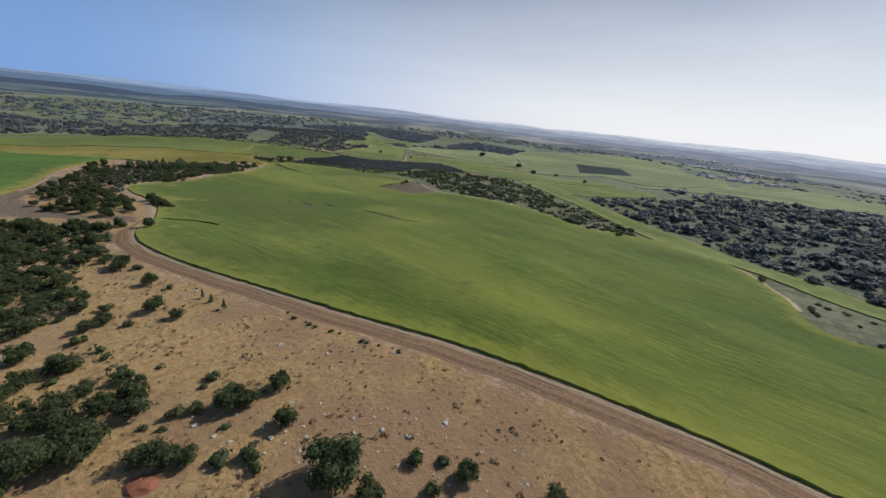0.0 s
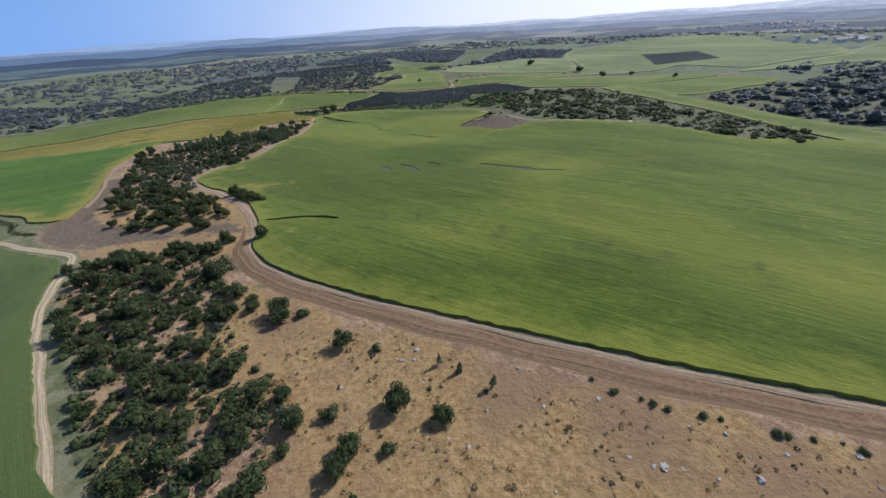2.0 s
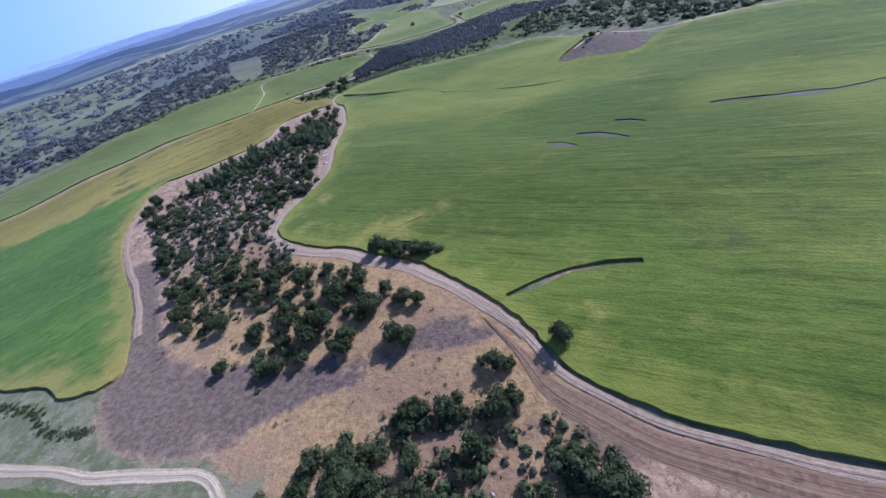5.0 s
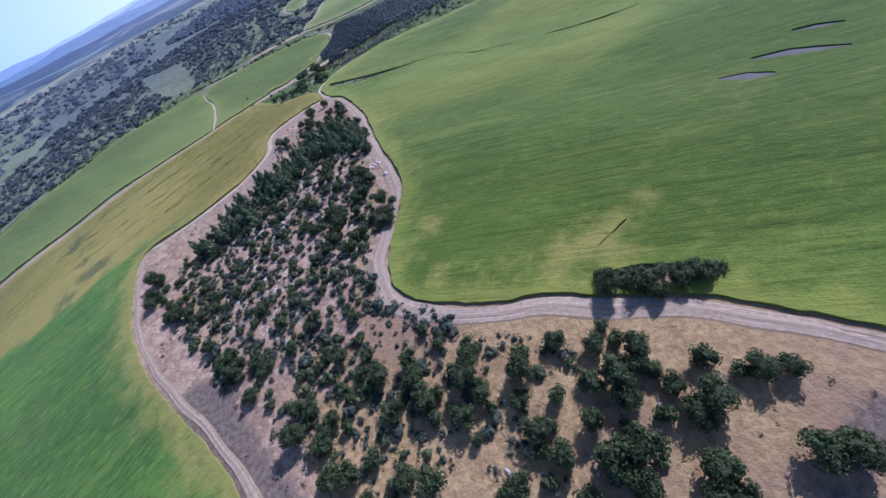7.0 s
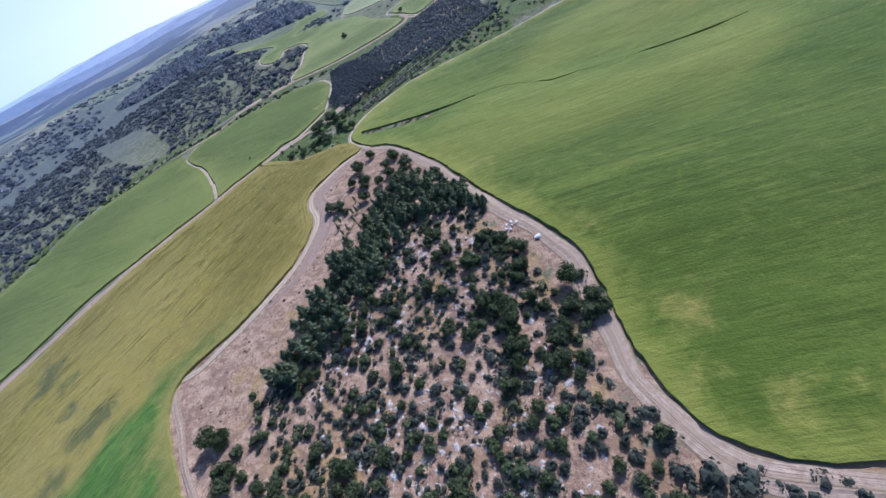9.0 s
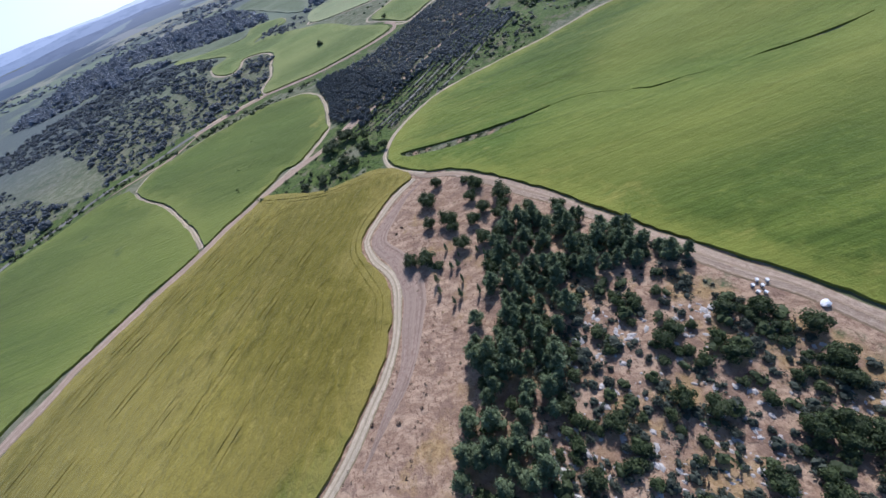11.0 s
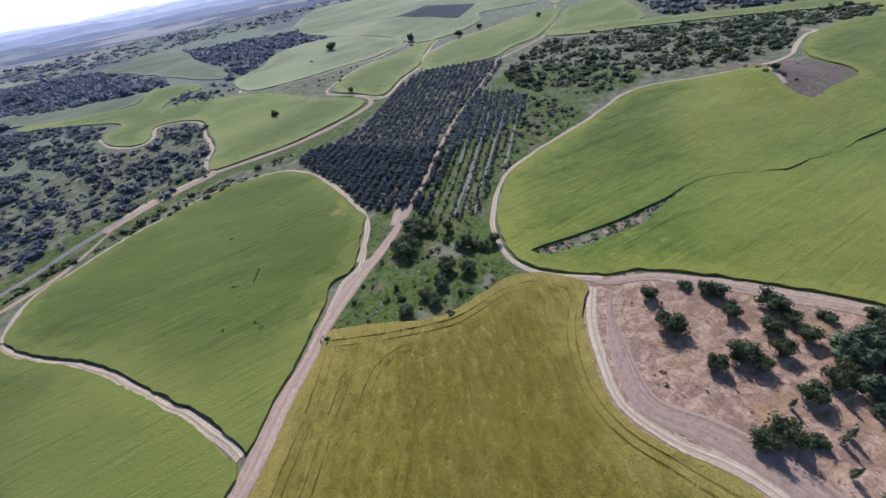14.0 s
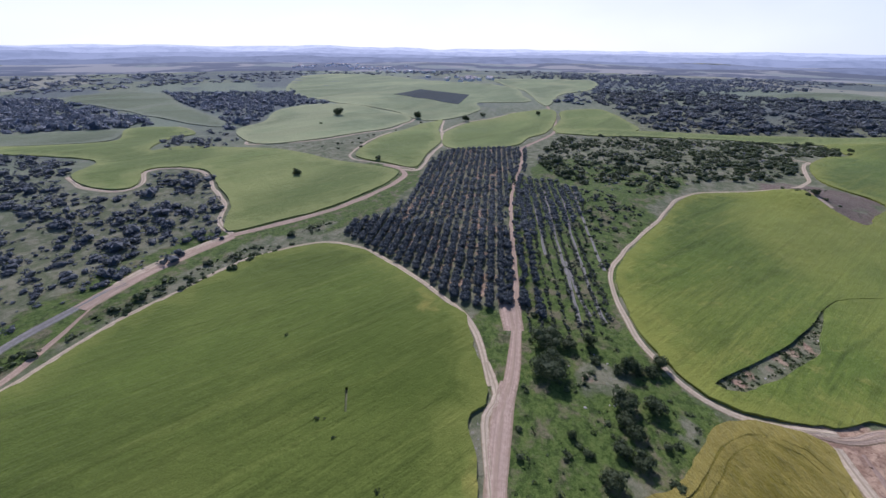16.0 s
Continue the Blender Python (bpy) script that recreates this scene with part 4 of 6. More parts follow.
build_field("ripe_field", SOWN, M_YELLOW, 0.7, "ripening yellow wheat thinning into bright green young crop", 4.0, LINES,
            [(-232, 180, 12, 0.4), (-248, 178, 10, 0.4), (-330, 266, 14, 0.4)], [(-305, 343, 7, 0.9), (-296, 330, 5, 0.8), (-284, 304, 7, 0.9), (-291, 292, 6, 0.9), (-276, 304, 4, 0.6), (-292, 318, 5, 0.7), (-277, 270, 2, 0.8), (-262, 262, 2, 0.7), (-250, 222, 2, 0.7)], FINGERS)
verts, faces = [], []
for loop in LINES:
    m = len(loop) // 2
    k = len(verts)
    verts += [(x, y, gz(x, y) + 0.61) for x, y in loop.tolist()]
    faces += [(k + i, k + i + 1, k + 2 * m - 2 - i, k + 2 * m - 1 - i) for i in range(m - 1)]
ob = mesh_object("pressed_crop", verts, faces, M_YELLOW)
for loop in GAPS[6:10]:  # waterlogged hollows in the wheat
    m = len(loop) // 2
    patch = mesh_object("bare_patch", [(x, y, gz(x, y) + 0.34) for x, y in loop.tolist()], [(i, i + 1, 2 * m - 2 - i, 2 * m - 1 - i) for i in range(m - 1)], M_MUD)
    tagged(patch, "grey waterlogged hollow in the wheat", "bare ground", "", "structure")
tagged(ob, "wheat pressed flat in pairs of wheel lines", "field", "", "structure")
build_field("dark_field", DEEP, M_DEEP, 0.7, "dark green wheat field inside a pale path")
build_field("wheat_field", VFIELD, M_WEST, 0.75, "dense green wheat field narrowing to the olive rows", 5.0, [band([(-202.7, 441.6), (-197.6, 445.1)], 1.0), band([(-219.2, 433.4), (-218.2, 434.2)], 1.0)], [(-164, 441, 5, 0.9), (-157, 447, 4, 0.6), (-205, 412, 5, 0.6)])
build_field("wheat_field", WESTF, M_WEST, 0.7, "green wheat field beside the branch path", 6.0,
            (), (), [(-276.5, 474.5, 1.6, 1.0), (-274.5, 476.6, 1.4, 1.0), (-269.5, 457.3, 1.8, 1.0), (-263, 441.5, 1.8, 1.0), (-265, 443, 1.5, 1.0), (-269.5, 399.5, 2.2, 1.0), (-266, 401.5, 2.0, 1.0), (-263, 403.5, 1.6, 0.9)])
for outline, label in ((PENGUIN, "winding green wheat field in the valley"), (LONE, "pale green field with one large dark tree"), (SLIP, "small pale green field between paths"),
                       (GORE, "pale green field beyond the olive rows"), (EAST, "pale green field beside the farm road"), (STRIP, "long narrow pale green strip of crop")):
    build_field("wheat_field", outline, M_HAZED_PALE if outline is LONE else M_VALLEY, 0.6, label, 12.0)
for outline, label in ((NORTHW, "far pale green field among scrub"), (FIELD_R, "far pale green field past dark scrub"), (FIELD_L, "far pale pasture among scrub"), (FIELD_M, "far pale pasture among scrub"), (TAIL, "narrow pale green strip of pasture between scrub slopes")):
    build_field("wheat_field", outline, M_HAZED_PASTURE, 0.6, label, 12.0)
build_field("wheat_field", EASTFARM, M_HAZED_PALE, 0.6, "pale green field below the village", 15.0)
build_field("wheat_field", FARM, M_HAZED_PALE, 0.6, "wide pale green farmland before the village", 15.0, [smooth(PLOT, True, 8.0)])
build_field("plantation_plot", PLOT, M_PLOUGH, 0.9, "dark square of low planted bushes", 8.0)


def build_track(name, line, width, material, label):
    p = smooth(line, False, 2.0)
    p += np.stack([0.18 * np.sin(np.arange(len(p)) * 0.9), 0.18 * np.cos(np.arange(len(p)) * 0.7)], 1)
    d = np.gradient(p, axis=0)
    d /= np.hypot(*d.T)[:, None] + 1e-9
    side = np.stack([-d[:, 1], d[:, 0]], 1)
    across = np.array([-1.15, -0.85, -0.62, -0.4, -0.15, 0.15, 0.4, 0.62, 0.85, 1.15])
    lift = np.array([-0.15, 0.16, 0.07, 0.1, 0.17, 0.17, 0.1, 0.07, 0.16, -0.15])
    w = width / 2 * (1 + 0.12 * np.sin(np.arange(len(p)) * 0.37))
    if name in ("field_track", "valley_path"):  # peters out at both ends
        w *= np.clip(np.minimum(np.arange(len(p)), np.arange(len(p))[::-1]) / 12, 0.12, 1)
    xy = p[:, None] + side[:, None] * (across[None, :, None] * w[:, None, None])
    z = ground_z(xy[..., 0], xy[..., 1]) + lift + rng.normal(0, 0.02, xy.shape[:2])
    verts = np.concatenate([xy, z[..., None]], -1).reshape(-1, 3)
    k = len(across)
    i = (np.arange(len(p) - 1)[:, None] * k + np.arange(k - 1)[None]).ravel()
    ob = mesh_object(name, verts, np.stack([i, i + 1, i + k + 1, i + k], 1).tolist(), material, None, True)
    at = ob.data.attributes.new("across", "FLOAT", "POINT")
    at.data.foreach_set("value", np.tile(across, len(p)).astype(np.float32))
    return tagged(ob, label, "road", "", "structure")


for row in TRACKS:
    build_track(*row)

# ---- plants ----


def ico(sub):
    bm = bmesh.new()
    bmesh.ops.create_icosphere(bm, subdivisions=sub, radius=1.0)
    v = np.array([tuple(q.co) for q in bm.verts])
    f = np.array([[q.index for q in g.verts] for g in bm.faces])
    bm.free()
    return v, f


ICO1, ICO2 = ico(1), ico(2)


class Pile:
    """Gathers loose pieces into one mesh."""

    def __init__(self):
        self.v, self.f, self.n = [], [], 0

    def add(self, v, f):
        self.v.append(np.asarray(v, float))
        self.f += (np.asarray(f) + self.n).tolist()
        self.n += len(v)

    def lump(self, centre, radii, rough=0.25, sub=1):
        v, f = ICO2 if sub == 2 else ICO1
        self.add(np.asarray(centre) + v * (1 + rng.uniform(-rough, rough, (len(v), 1))) * np.asarray(radii), f)

    def leaves(self, centre, radii, count, size, low=-0.5):
        """Bent sprays of foliage over the skin of a lump."""
        n = rng.normal(size=(count * 2, 3))
        n /= np.linalg.norm(n, axis=1)[:, None]
        n = n[n[:, 2] > low][:count]
        for d in n:
            c = np.asarray(centre) + d * np.asarray(radii) * rng.uniform(0.86, 1.16)
            t = rng.normal(size=3)
            a = np.cross(d, t)
            a /= np.linalg.norm(a) + 1e-9
            b = np.cross(d + rng.normal(0, 0.6, 3), a)
            b /= np.linalg.norm(b) + 1e-9
            s = size * rng.uniform(0.6, 1.3)
            tip = d * s * 0.45
            self.add([c - a * s, c - b * s * 0.6 + tip, c + a * s * 0.9, c + b * s * 0.7 + tip * 0.6], [(0, 1, 2), (0, 2, 3)])

    def tube(self, pts, radii, sides=6):
        pts = np.asarray(pts, float)
        ring = [[p + r * np.array([math.cos(a), math.sin(a), 0]) for a in np.arange(sides) * 2 * math.pi / sides] for p, r in zip(pts, radii)]
        f = []
        for i in range(len(pts) - 1):
            for j in range(sides):
                k = (j + 1) % sides
                f += [(i * sides + j, i * sides + k, (i + 1) * sides + k), (i * sides + j, (i + 1) * sides + k, (i + 1) * sides + j)]
        self.add(np.concatenate(ring), f)

    def object(self, name, material, parent=None):
        return mesh_object(name, np.concatenate(self.v), self.f, material, parent)


def trunk_of(height, thick, spread, parent):
    p = Pile()
    lean = rng.uniform(-0.12, 0.12, 2) * height
    top = np.array([lean[0], lean[1], height])
    p.tube([(0, 0, -0.4 * thick - 0.1), top * 0.5 + (0, 0, 0), top], [thick * 1.25, thick * 0.9, thick * 0.6])
    for a in np.arange(4) * 1.57 + rng.uniform(0, 1.5):
        tip = top + np.array([math.cos(a) * spread, math.sin(a) * spread, spread * 0.7])
        p.tube([top * 0.85, (top + tip) / 2 + (0, 0, 0.1 * spread), tip], [thick * 0.55, thick * 0.35, thick * 0.12], 5)
    return p.object("trunk", M_BARK, parent)


def make_oak(lobes, sprays, size, material, name, label, category="tree"):
    """Round, many-lobed evergreen of crown radius 1."""
    top = new(name)
    trunk_of(0.45, 0.07, 0.4, top)
    p = Pile()
    p.lump((0, 0, 0.75), (0.5, 0.5, 0.4), 0.25, 2)
    p.leaves((0, 0, 0.8), (0.68, 0.68, 0.6), sprays, size)
    for i in range(lobes):
        a = i * 6.283 / lobes + rng.uniform(-0.5, 0.5)
        r = rng.uniform(0.38, 0.66)
        c = np.array([math.cos(a) * r, math.sin(a) * r, rng.uniform(0.45, 1.15)])
        s = rng.uniform(0.28, 0.46)
        rad = np.array([s, s, s * rng.uniform(0.75, 1.05)])
        p.lump(c, rad * 0.74, 0.25, 1)
        p.leaves(c, rad, sprays, size, -0.7)
    p.object("crown", material, top)
    return tagged(top, label, category)


def make_pine(sprays, size, name, label):
    """Ragged upright pine, crown radius about 1 and height about 3.4."""
    top = new(name)
    h = rng.uniform(2.5, 3.4)
    p = Pile()
    p.tube([(0, 0, -0.3), (0.05, 0, h * 0.5), (0.0, 0.04, h * 0.93)], [0.12, 0.08, 0.03])
    p.object("trunk", M_BARK, top)
    p = Pile()
    for i in range(9):
        z = 0.55 + (h - 0.75) * i / 8
        wide = (0.92 * (1 - (i / 8) ** 2.6) + 0.2) * rng.uniform(0.75, 1.2)
        for a in np.arange(3) * 2.09 + i * 1.3:
            a += rng.uniform(-0.6, 0.6)
            r = wide * rng.uniform(0.25, 0.75)
            c = np.array([math.cos(a) * r, math.sin(a) * r, z + rng.uniform(-0.22, 0.22)])
            rad = np.array([wide * 0.42, wide * 0.42, rng.uniform(0.22, 0.36)])
            p.lump(c, rad * 0.72, 0.3, 1)
            p.leaves(c, rad, sprays, size, -0.8)
    p.object("crown", M_PINE, top)
    return tagged(top, label, "tree")


def make_shrub(sprays, size, material, name, label):
    top = new(name)
    p = Pile()
    p.tube([(0, 0, -0.1), (0.03, 0, 0.3)], [0.07, 0.05], 5)
    p.object("stem", M_BARK, top)
    p = Pile()
    for i in range(4):
        a = i * 1.57 + rng.uniform(-0.5, 0.5)
        c = np.array([math.cos(a) * 0.42, math.sin(a) * 0.42, rng.uniform(0.3, 0.62)]) * (i > 0) + np.array([0, 0, 0.45]) * (i == 0)
        s = rng.uniform(0.42, 0.6)
        p.lump(c, (s * 0.85, s * 0.85, s * 0.75), 0.25, 1)
        p.leaves(c, (s, s, s * 0.9), sprays, size, -0.4)
    p.object("crown", material, top)
    return tagged(top, label, "shrub")


class Kinds:
    """Variants of one kind; the first use takes the original, later ones take copies."""

    def __init__(self, made, group):
        self.made, self.used, self.group, self.count = made, set(), group, 0

    def put(self, x, y, r, tall=1.0, sink=0.0):
        k = int(rng.integers(len(self.made)))
        m = pose(x, y, gz(x, y) - sink, 0, 0, rng.uniform(0, 360)) @ Matrix.Diagonal((r, r, r * tall * rng.uniform(0.88, 1.12), 1))
        ob = copy_thing(self.made[k], Matrix()) if k in self.used else self.made[k]
        self.used.add(k)
        self.count += 1
        ob.matrix_basis = m
        return tagged(ob, group=self.group)


BIG_OAK = Kinds([make_oak(11, 165, 0.058, M_OAK, "oak_tree", "broad dark green evergreen oak on dry ground") for _ in range(3)], "evergreen oaks")
OAK = Kinds([make_oak(8, 95, 0.088, M_OAK, "oak_tree", "rounded dark green evergreen oak on dry ground") for _ in range(5)], "evergreen oaks")
SHRUB = Kinds([make_shrub(80, 0.115, M_OAK, "shrub", "low dark green evergreen shrub on dry grass") for _ in range(4)], "evergreen shrubs")
GREY = Kinds([make_shrub(80, 0.11, M_SCRUB, "thorn_bush", "grey-green thorny shrub among rocks") for _ in range(4)], "grey shrubs")
PINE = Kinds([make_pine(26, 0.11, "pine_tree", "slender dark green pine in a close stand") for _ in range(5)], "pine stand")
TAKEN, LOW = [], []


def plant(x, y, r, tall=1.0, only=None):
    TAKEN.append((x, y, r))
    kind = only or (BIG_OAK if r > 3.2 else OAK if r > 1.7 else SHRUB)
    if kind is SHRUB and SHRUB.count >= 285:
        LOW.append((x, y, r))
    else:
        kind.put(x, y, r, tall)


def free(x, y, r, share=0.75):
    return all((x - a) ** 2 + (y - b) ** 2 > (share * (r + q)) ** 2 for a, b, q in TAKEN)


# plan of the single trees: x, y, crown radius
SADDLE = [
    (-117.9, 141.3, 2.8), (-129.9, 140.5, 3.1), (-131.6, 133.3, 3.5), (-145.3, 137.6, 3.1), (-139.9, 135.9, 3.3),
    (-136.9, 129.1, 2.5), (-161.9, 134.4, 2.7), (-156.7, 133.9, 2.7), (-123.7, 121.6, 3.8), (-128.9, 121.4, 1.8), (-124.6, 117.4, 2.1), (-139.8, 121, 3), (-134, 117.1, 2.9),
    (-152.2, 127.9, 3.3), (-162.5, 127.7, 2.8), (-155.1, 119.8, 3.8), (-170.1, 131.2, 2), (-172, 127.2, 2.2), (-161.2, 120.5, 3),
]
SADDLE_B = [
    (-122.2, 113.4, 1.4), (-118.4, 114.2, 1.6), (-114.5, 112, 2.2), (-110.7, 110.7, 3), (-105.7, 107.9, 2), (-114.2, 107.4, 2), (-121.8, 107.9, 2.7), (-117.8, 104.3, 2.1),
    (-122.7, 104.5, 2.4), (-136.7, 109, 2.6), (-135.3, 110.9, 2.2), (-149.4, 114.4, 2.8), (-152.6, 110.6, 3.1), (-146.1, 110.4, 2.6), (-139.8, 107.2, 2.1), (-96, 102.1, 3.3),
    (-94.5, 99.2, 3.1), (-90.1, 100.8, 2.1), (-103.6, 104.2, 2.3), (-108.1, 102, 3), (-110.5, 101.5, 2.2),
]
FRONT = [
    (-9, 34.2, 6.1), (-3.6, 31.4, 3.1), (-46.9, 46.7, 3.4), (-43.9, 43.5, 3.3), (-29.9, 45.9, 3.7), (-27.3, 46.3, 2.5), (-35, 44.8, 1.9), (-37.8, 43.4, 1.9),
    (-24, 51.2, 2.7), (-19.5, 42.9, 2.6), (2.1, 38.2, 2.2), (7, 38.6, 1.6), (10.4, 36.3, 2.6), (5.3, 33.5, 1.8), (-45.1, 35.6, 4.1), (-49.7, 33.1, 4.7),
    (-30.7, 35.6, 2.5), (-33.7, 35.2, 2.9), (-36.9, 35.2, 2.4), (-22.2, 36.5, 2.1), (-64.2, 52.5, 3.2), (23.7, 33.7, 2.5),
]
SLOPE = [
    (-65.3, 75.2, 3.2), (-57.9, 72.4, 2.2), (-77.9, 90.2, 2.8), (-71.1, 88, 1.4), (-81.5, 73.1, 2.7), (-76.2, 74.2, 2.1), (-71.6, 68.5, 2.5), (-72.5, 65.4, 2.4),
    (-65.7, 68.2, 1.6), (-156.5, 130.2, 4.4), (-120.7, 119.7, 3.6), (-133.6, 105.4, 4.2), (-144, 98.6, 3.9), (-129.3, 97.3, 3.8), (-130.3, 90.9, 3.6), (-114.5, 83.3, 3.2),
    (-108, 90.9, 2.9), (-97.7, 85.2, 3.3), (-90, 78.4, 3), (-110.6, 85.7, 2.2),
]
SLOPE_B = [
    (-120.7, 77.6, 2.5), (-109.3, 75.3, 3.4), (-100.5, 74, 2.8), (-92.9, 74.2, 2.3), (-99.2, 68, 3.4), (-104.7, 65.9, 3.3), (-92, 67.8, 2.9), (-83.8, 63.5, 3.1),
    (-82, 68.8, 1.7),
]
EASTERN = [
    (-177.3, 182.8, 3.8), (-169, 179, 3.7), (-179.7, 195.8, 1.6), (-178.9, 191.4, 2), (-184.6, 191.9, 2.3), (-190.6, 192.2, 3.1), (-184.9, 183.1, 3.3), (-172.2, 170.9, 3.1),
    (-164.9, 167.8, 2.2), (-166.5, 173.1, 1.9), (-154.5, 177.7, 1.8), (-153.3, 172.6, 3.4), (-158.4, 170.6, 3.7), (-154, 168.8, 2), (-147.4, 166.6, 2.2), (-150.6, 162.3, 4.1),
    (-145.2, 162.9, 1.9), (-143.4, 162, 2.6), (-140.7, 160.5, 2.2), (-156.6, 156.6, 3.7), (-146.5, 152.9, 3.9), (-165.5, 163, 4.8),
]
EASTERN_B = [
    (-164.8, 160.1, 2.8), (-178.1, 166.6, 3.1), (-199, 188, 1.7), (-188.8, 172.7, 2.9), (-192.4, 175.7, 2.6), (-203, 181, 3.6), (-208.6, 191.5, 3), (-156.6, 164.1, 1.9),
    (-176.2, 177.1, 1.5), (-180, 174.3, 1.5), (-148.9, 182.6, 2.9), (-144.4, 180.4, 2.9), (-143.6, 177.3, 2.3), (-139.2, 177.6, 2.8), (-136.2, 175.7, 2.3), (-185.9, 213.8, 1.8),
    (-199.1, 322.6, 2.5), (-173.5, 240.5, 2.8), (-250.4, 269.7, 3.7), (-249.4, 258.1, 3.5), (-237.3, 244.1, 3.2), (-221.2, 213.7, 3.1),
]
TIP = [
    (-196.4, 319.6, 2.5), (-195.7, 316, 1.6), (-180.7, 335.7, 2.9), (-173.1, 339.9, 1.9), (-186.9, 328.1, 1.9), (-183.2, 324.3, 2.5), (-184.3, 321.5, 1.8), (-187.9, 315.1, 2.2),
    (-166.5, 332.6, 1.1), (-168, 327.6, 2.1), (-168.2, 318.3, 2.7), (-174.9, 318.9, 2.2), (-174.8, 313.6, 1.9), (-167.9, 309.5, 1.6), (-165.3, 302.5, 1.8), (-183.4, 311.5, 2),
    (-180.2, 309.6, 1.7), (-189.8, 303.8, 2.1), (-172.9, 325.3, 1.9), (-170.8, 315.7, 1.9), (-179.7, 318.1, 1.9),
]
MEADOW_TREES = [
    (-175.4, 404, 4.4), (-166, 406.1, 4.3), (-178.7, 388.1, 2.9), (-177.4, 382.4, 2.5), (-182.9, 387.9, 2), (-185.3, 386.2, 1.9), (-189.7, 388.8, 1.9), (-190.7, 385.4, 2),
    (-196.2, 390.4, 2.1), (-194, 397.7, 0.8), (-192.7, 394.4, 1.2), (-168.9, 388.6, 1.7), (-167.6, 384.9, 1.7), (-166.8, 382, 1.9), (-192.6, 379.9, 1.3), (-165.1, 400.7, 2.1),
    (-167.9, 394.1, 1.5), (-167.5, 333.3, 1.5), (-167.7, 329.1, 2.1),
]
STEADING = [
    (-190.1, 397.7, 1), (-162.3, 396, 1.8), (-167.9, 386.9, 2), (-163.9, 380.1, 1.7),
]

for group in (SADDLE, SADDLE_B, FRONT, SLOPE, SLOPE_B, EASTERN, EASTERN_B, TIP, MEADOW_TREES, STEADING):
    for x, y, r in group:
        if r > 3.0 and group in (SADDLE, EASTERN, EASTERN_B):  # a clump of three crowns
            for k in range(2):
                a = rng.uniform(0, 6.28)
                plant(x + 0.75 * r * math.cos(a), y + 0.75 * r * math.sin(a), 0.5 * r * rng.uniform(0.8, 1.1), 1.4)
            r *= 0.8
        plant(x, y, r * (0.76 if group is FRONT else 1.05 if group in (TIP, STEADING, MEADOW_TREES) else 0.8 if group in (SLOPE, SLOPE_B, SADDLE_B) else 0.8), 0.75 if group is MEADOW_TREES else 1.0 if group in (TIP, FRONT, SLOPE, SLOPE_B, SADDLE_B) else 1.3)
for x, y, r, tall in ((81, 659, 6.2, 0.9), (-89, 559, 2.6, 1.0), (148, 540, 4.5, 0.9), (134, 592, 4.0, 1.1), (146, 242, 3.0, 0.9), (139, 596, 3.5, 0.9), (30, 640, 1.6, 1), (128, 224, 2.4, 0.8), (110, 232, 1.8, 0.8), (200, 470, 3, 1), (-40, 535, 2.0, 1), (180, 530, 3.5, 1)):
    plant(x, y, r, tall)


for x, y, r in ((-30.8, 75.3, 0.8), (-27.4, 73.9, 0.5), (-26.2, 72.9, 0.75), (-24.4, 71.9, 0.7), (-20.2, 70.8, 0.8), (-18.1, 70.2, 0.5), (-12.2, 67.7, 0.9), (-11, 67.3, 0.6), (-8.1, 66.8, 0.5), (-3.3, 65, 0.7), (-55.2, 81.1, 0.6), (-60.3, 78, 0.5), (-33.4, 78, 0.5), (-50.9, 76.7, 0.5), (171.4, 160.1, 2.3), (163, 127, 1.5), (161, 124.5, 1.6), (159, 121.5, 1.5), (157, 119, 1.2), (173.6, 133.5, 1.3), (173, 129.3, 1.4), (176.8, 125, 1.6), (168.3, 113, 1.0), (160.6, 100.2, 1.2), (164, 101, 1.0), (153.5, 100.5, 0.9), (180, 118, 1.2)):
    plant(x, y, r, 0.7)


# a low thicket in the corner of the wheat
for x, y, r in ((-148, 185, 1.5), (-145.6, 182.6, 1.9), (-143.4, 183.4, 1.3), (-142.2, 180.2, 1.8), (-139.2, 180.4, 1.6), (-137.6, 177.6, 1.9), (-135, 178.2, 1.4), (-133.4, 175.6, 1.5)):
    plant(x, y, r, 0.75)


def scatter(outline, count, sizes, share, kind=None, tall=1.0, tries=40, test=None):
    poly = smooth(outline, True, 8.0)
    lo, hi = poly.min(0), poly.max(0)
    done = 0
    for _ in range(count * tries):
        if done >= count:
            break
        x, y = rng.uniform(lo, hi)
        r = rng.uniform(*sizes)
        if inside(poly, np.array([x]), np.array([y]))[0] and free(x, y, r, share) and (test is None or test(x, y)):
            plant(float(x), float(y), float(r), tall, kind)
            done += 1


# the pine stand along the west and north of the grove, oaks, scrub and rocks inside it
PINES = [(-166, 298), (-176, 311), (-190, 306), (-202, 298), (-213, 290), (-223, 282), (-237, 274), (-229, 267), (-212, 274), (-197, 281), (-184, 287), (-176, 281), (-167, 268)]
scatter(PINES, 150, (1.15, 2.0), 0.5, PINE, 1.0, 80)
scatter([(-168, 300), (-186, 302), (-215, 286), (-240, 274), (-249, 262), (-240, 242), (-224, 214), (-208, 188), (-188, 197), (-190, 214), (-181, 232), (-174, 250), (-169, 272)], 330, (0.9, 1.9), 0.48, None, 1.0, 80)
scatter([(-170, 292), (-226, 274), (-246, 262), (-234, 232), (-214, 203), (-192, 206), (-182, 234), (-173, 258)], 200, (0.55, 1.2), 0.46, GREY, 1.0, 80)
scatter([(-172.5, 262), (-172, 250), (-170, 239), (-174, 231), (-192, 236), (-190, 252), (-184, 264)], 26, (1.3, 2.2), 0.5, None, 1.0, 80)
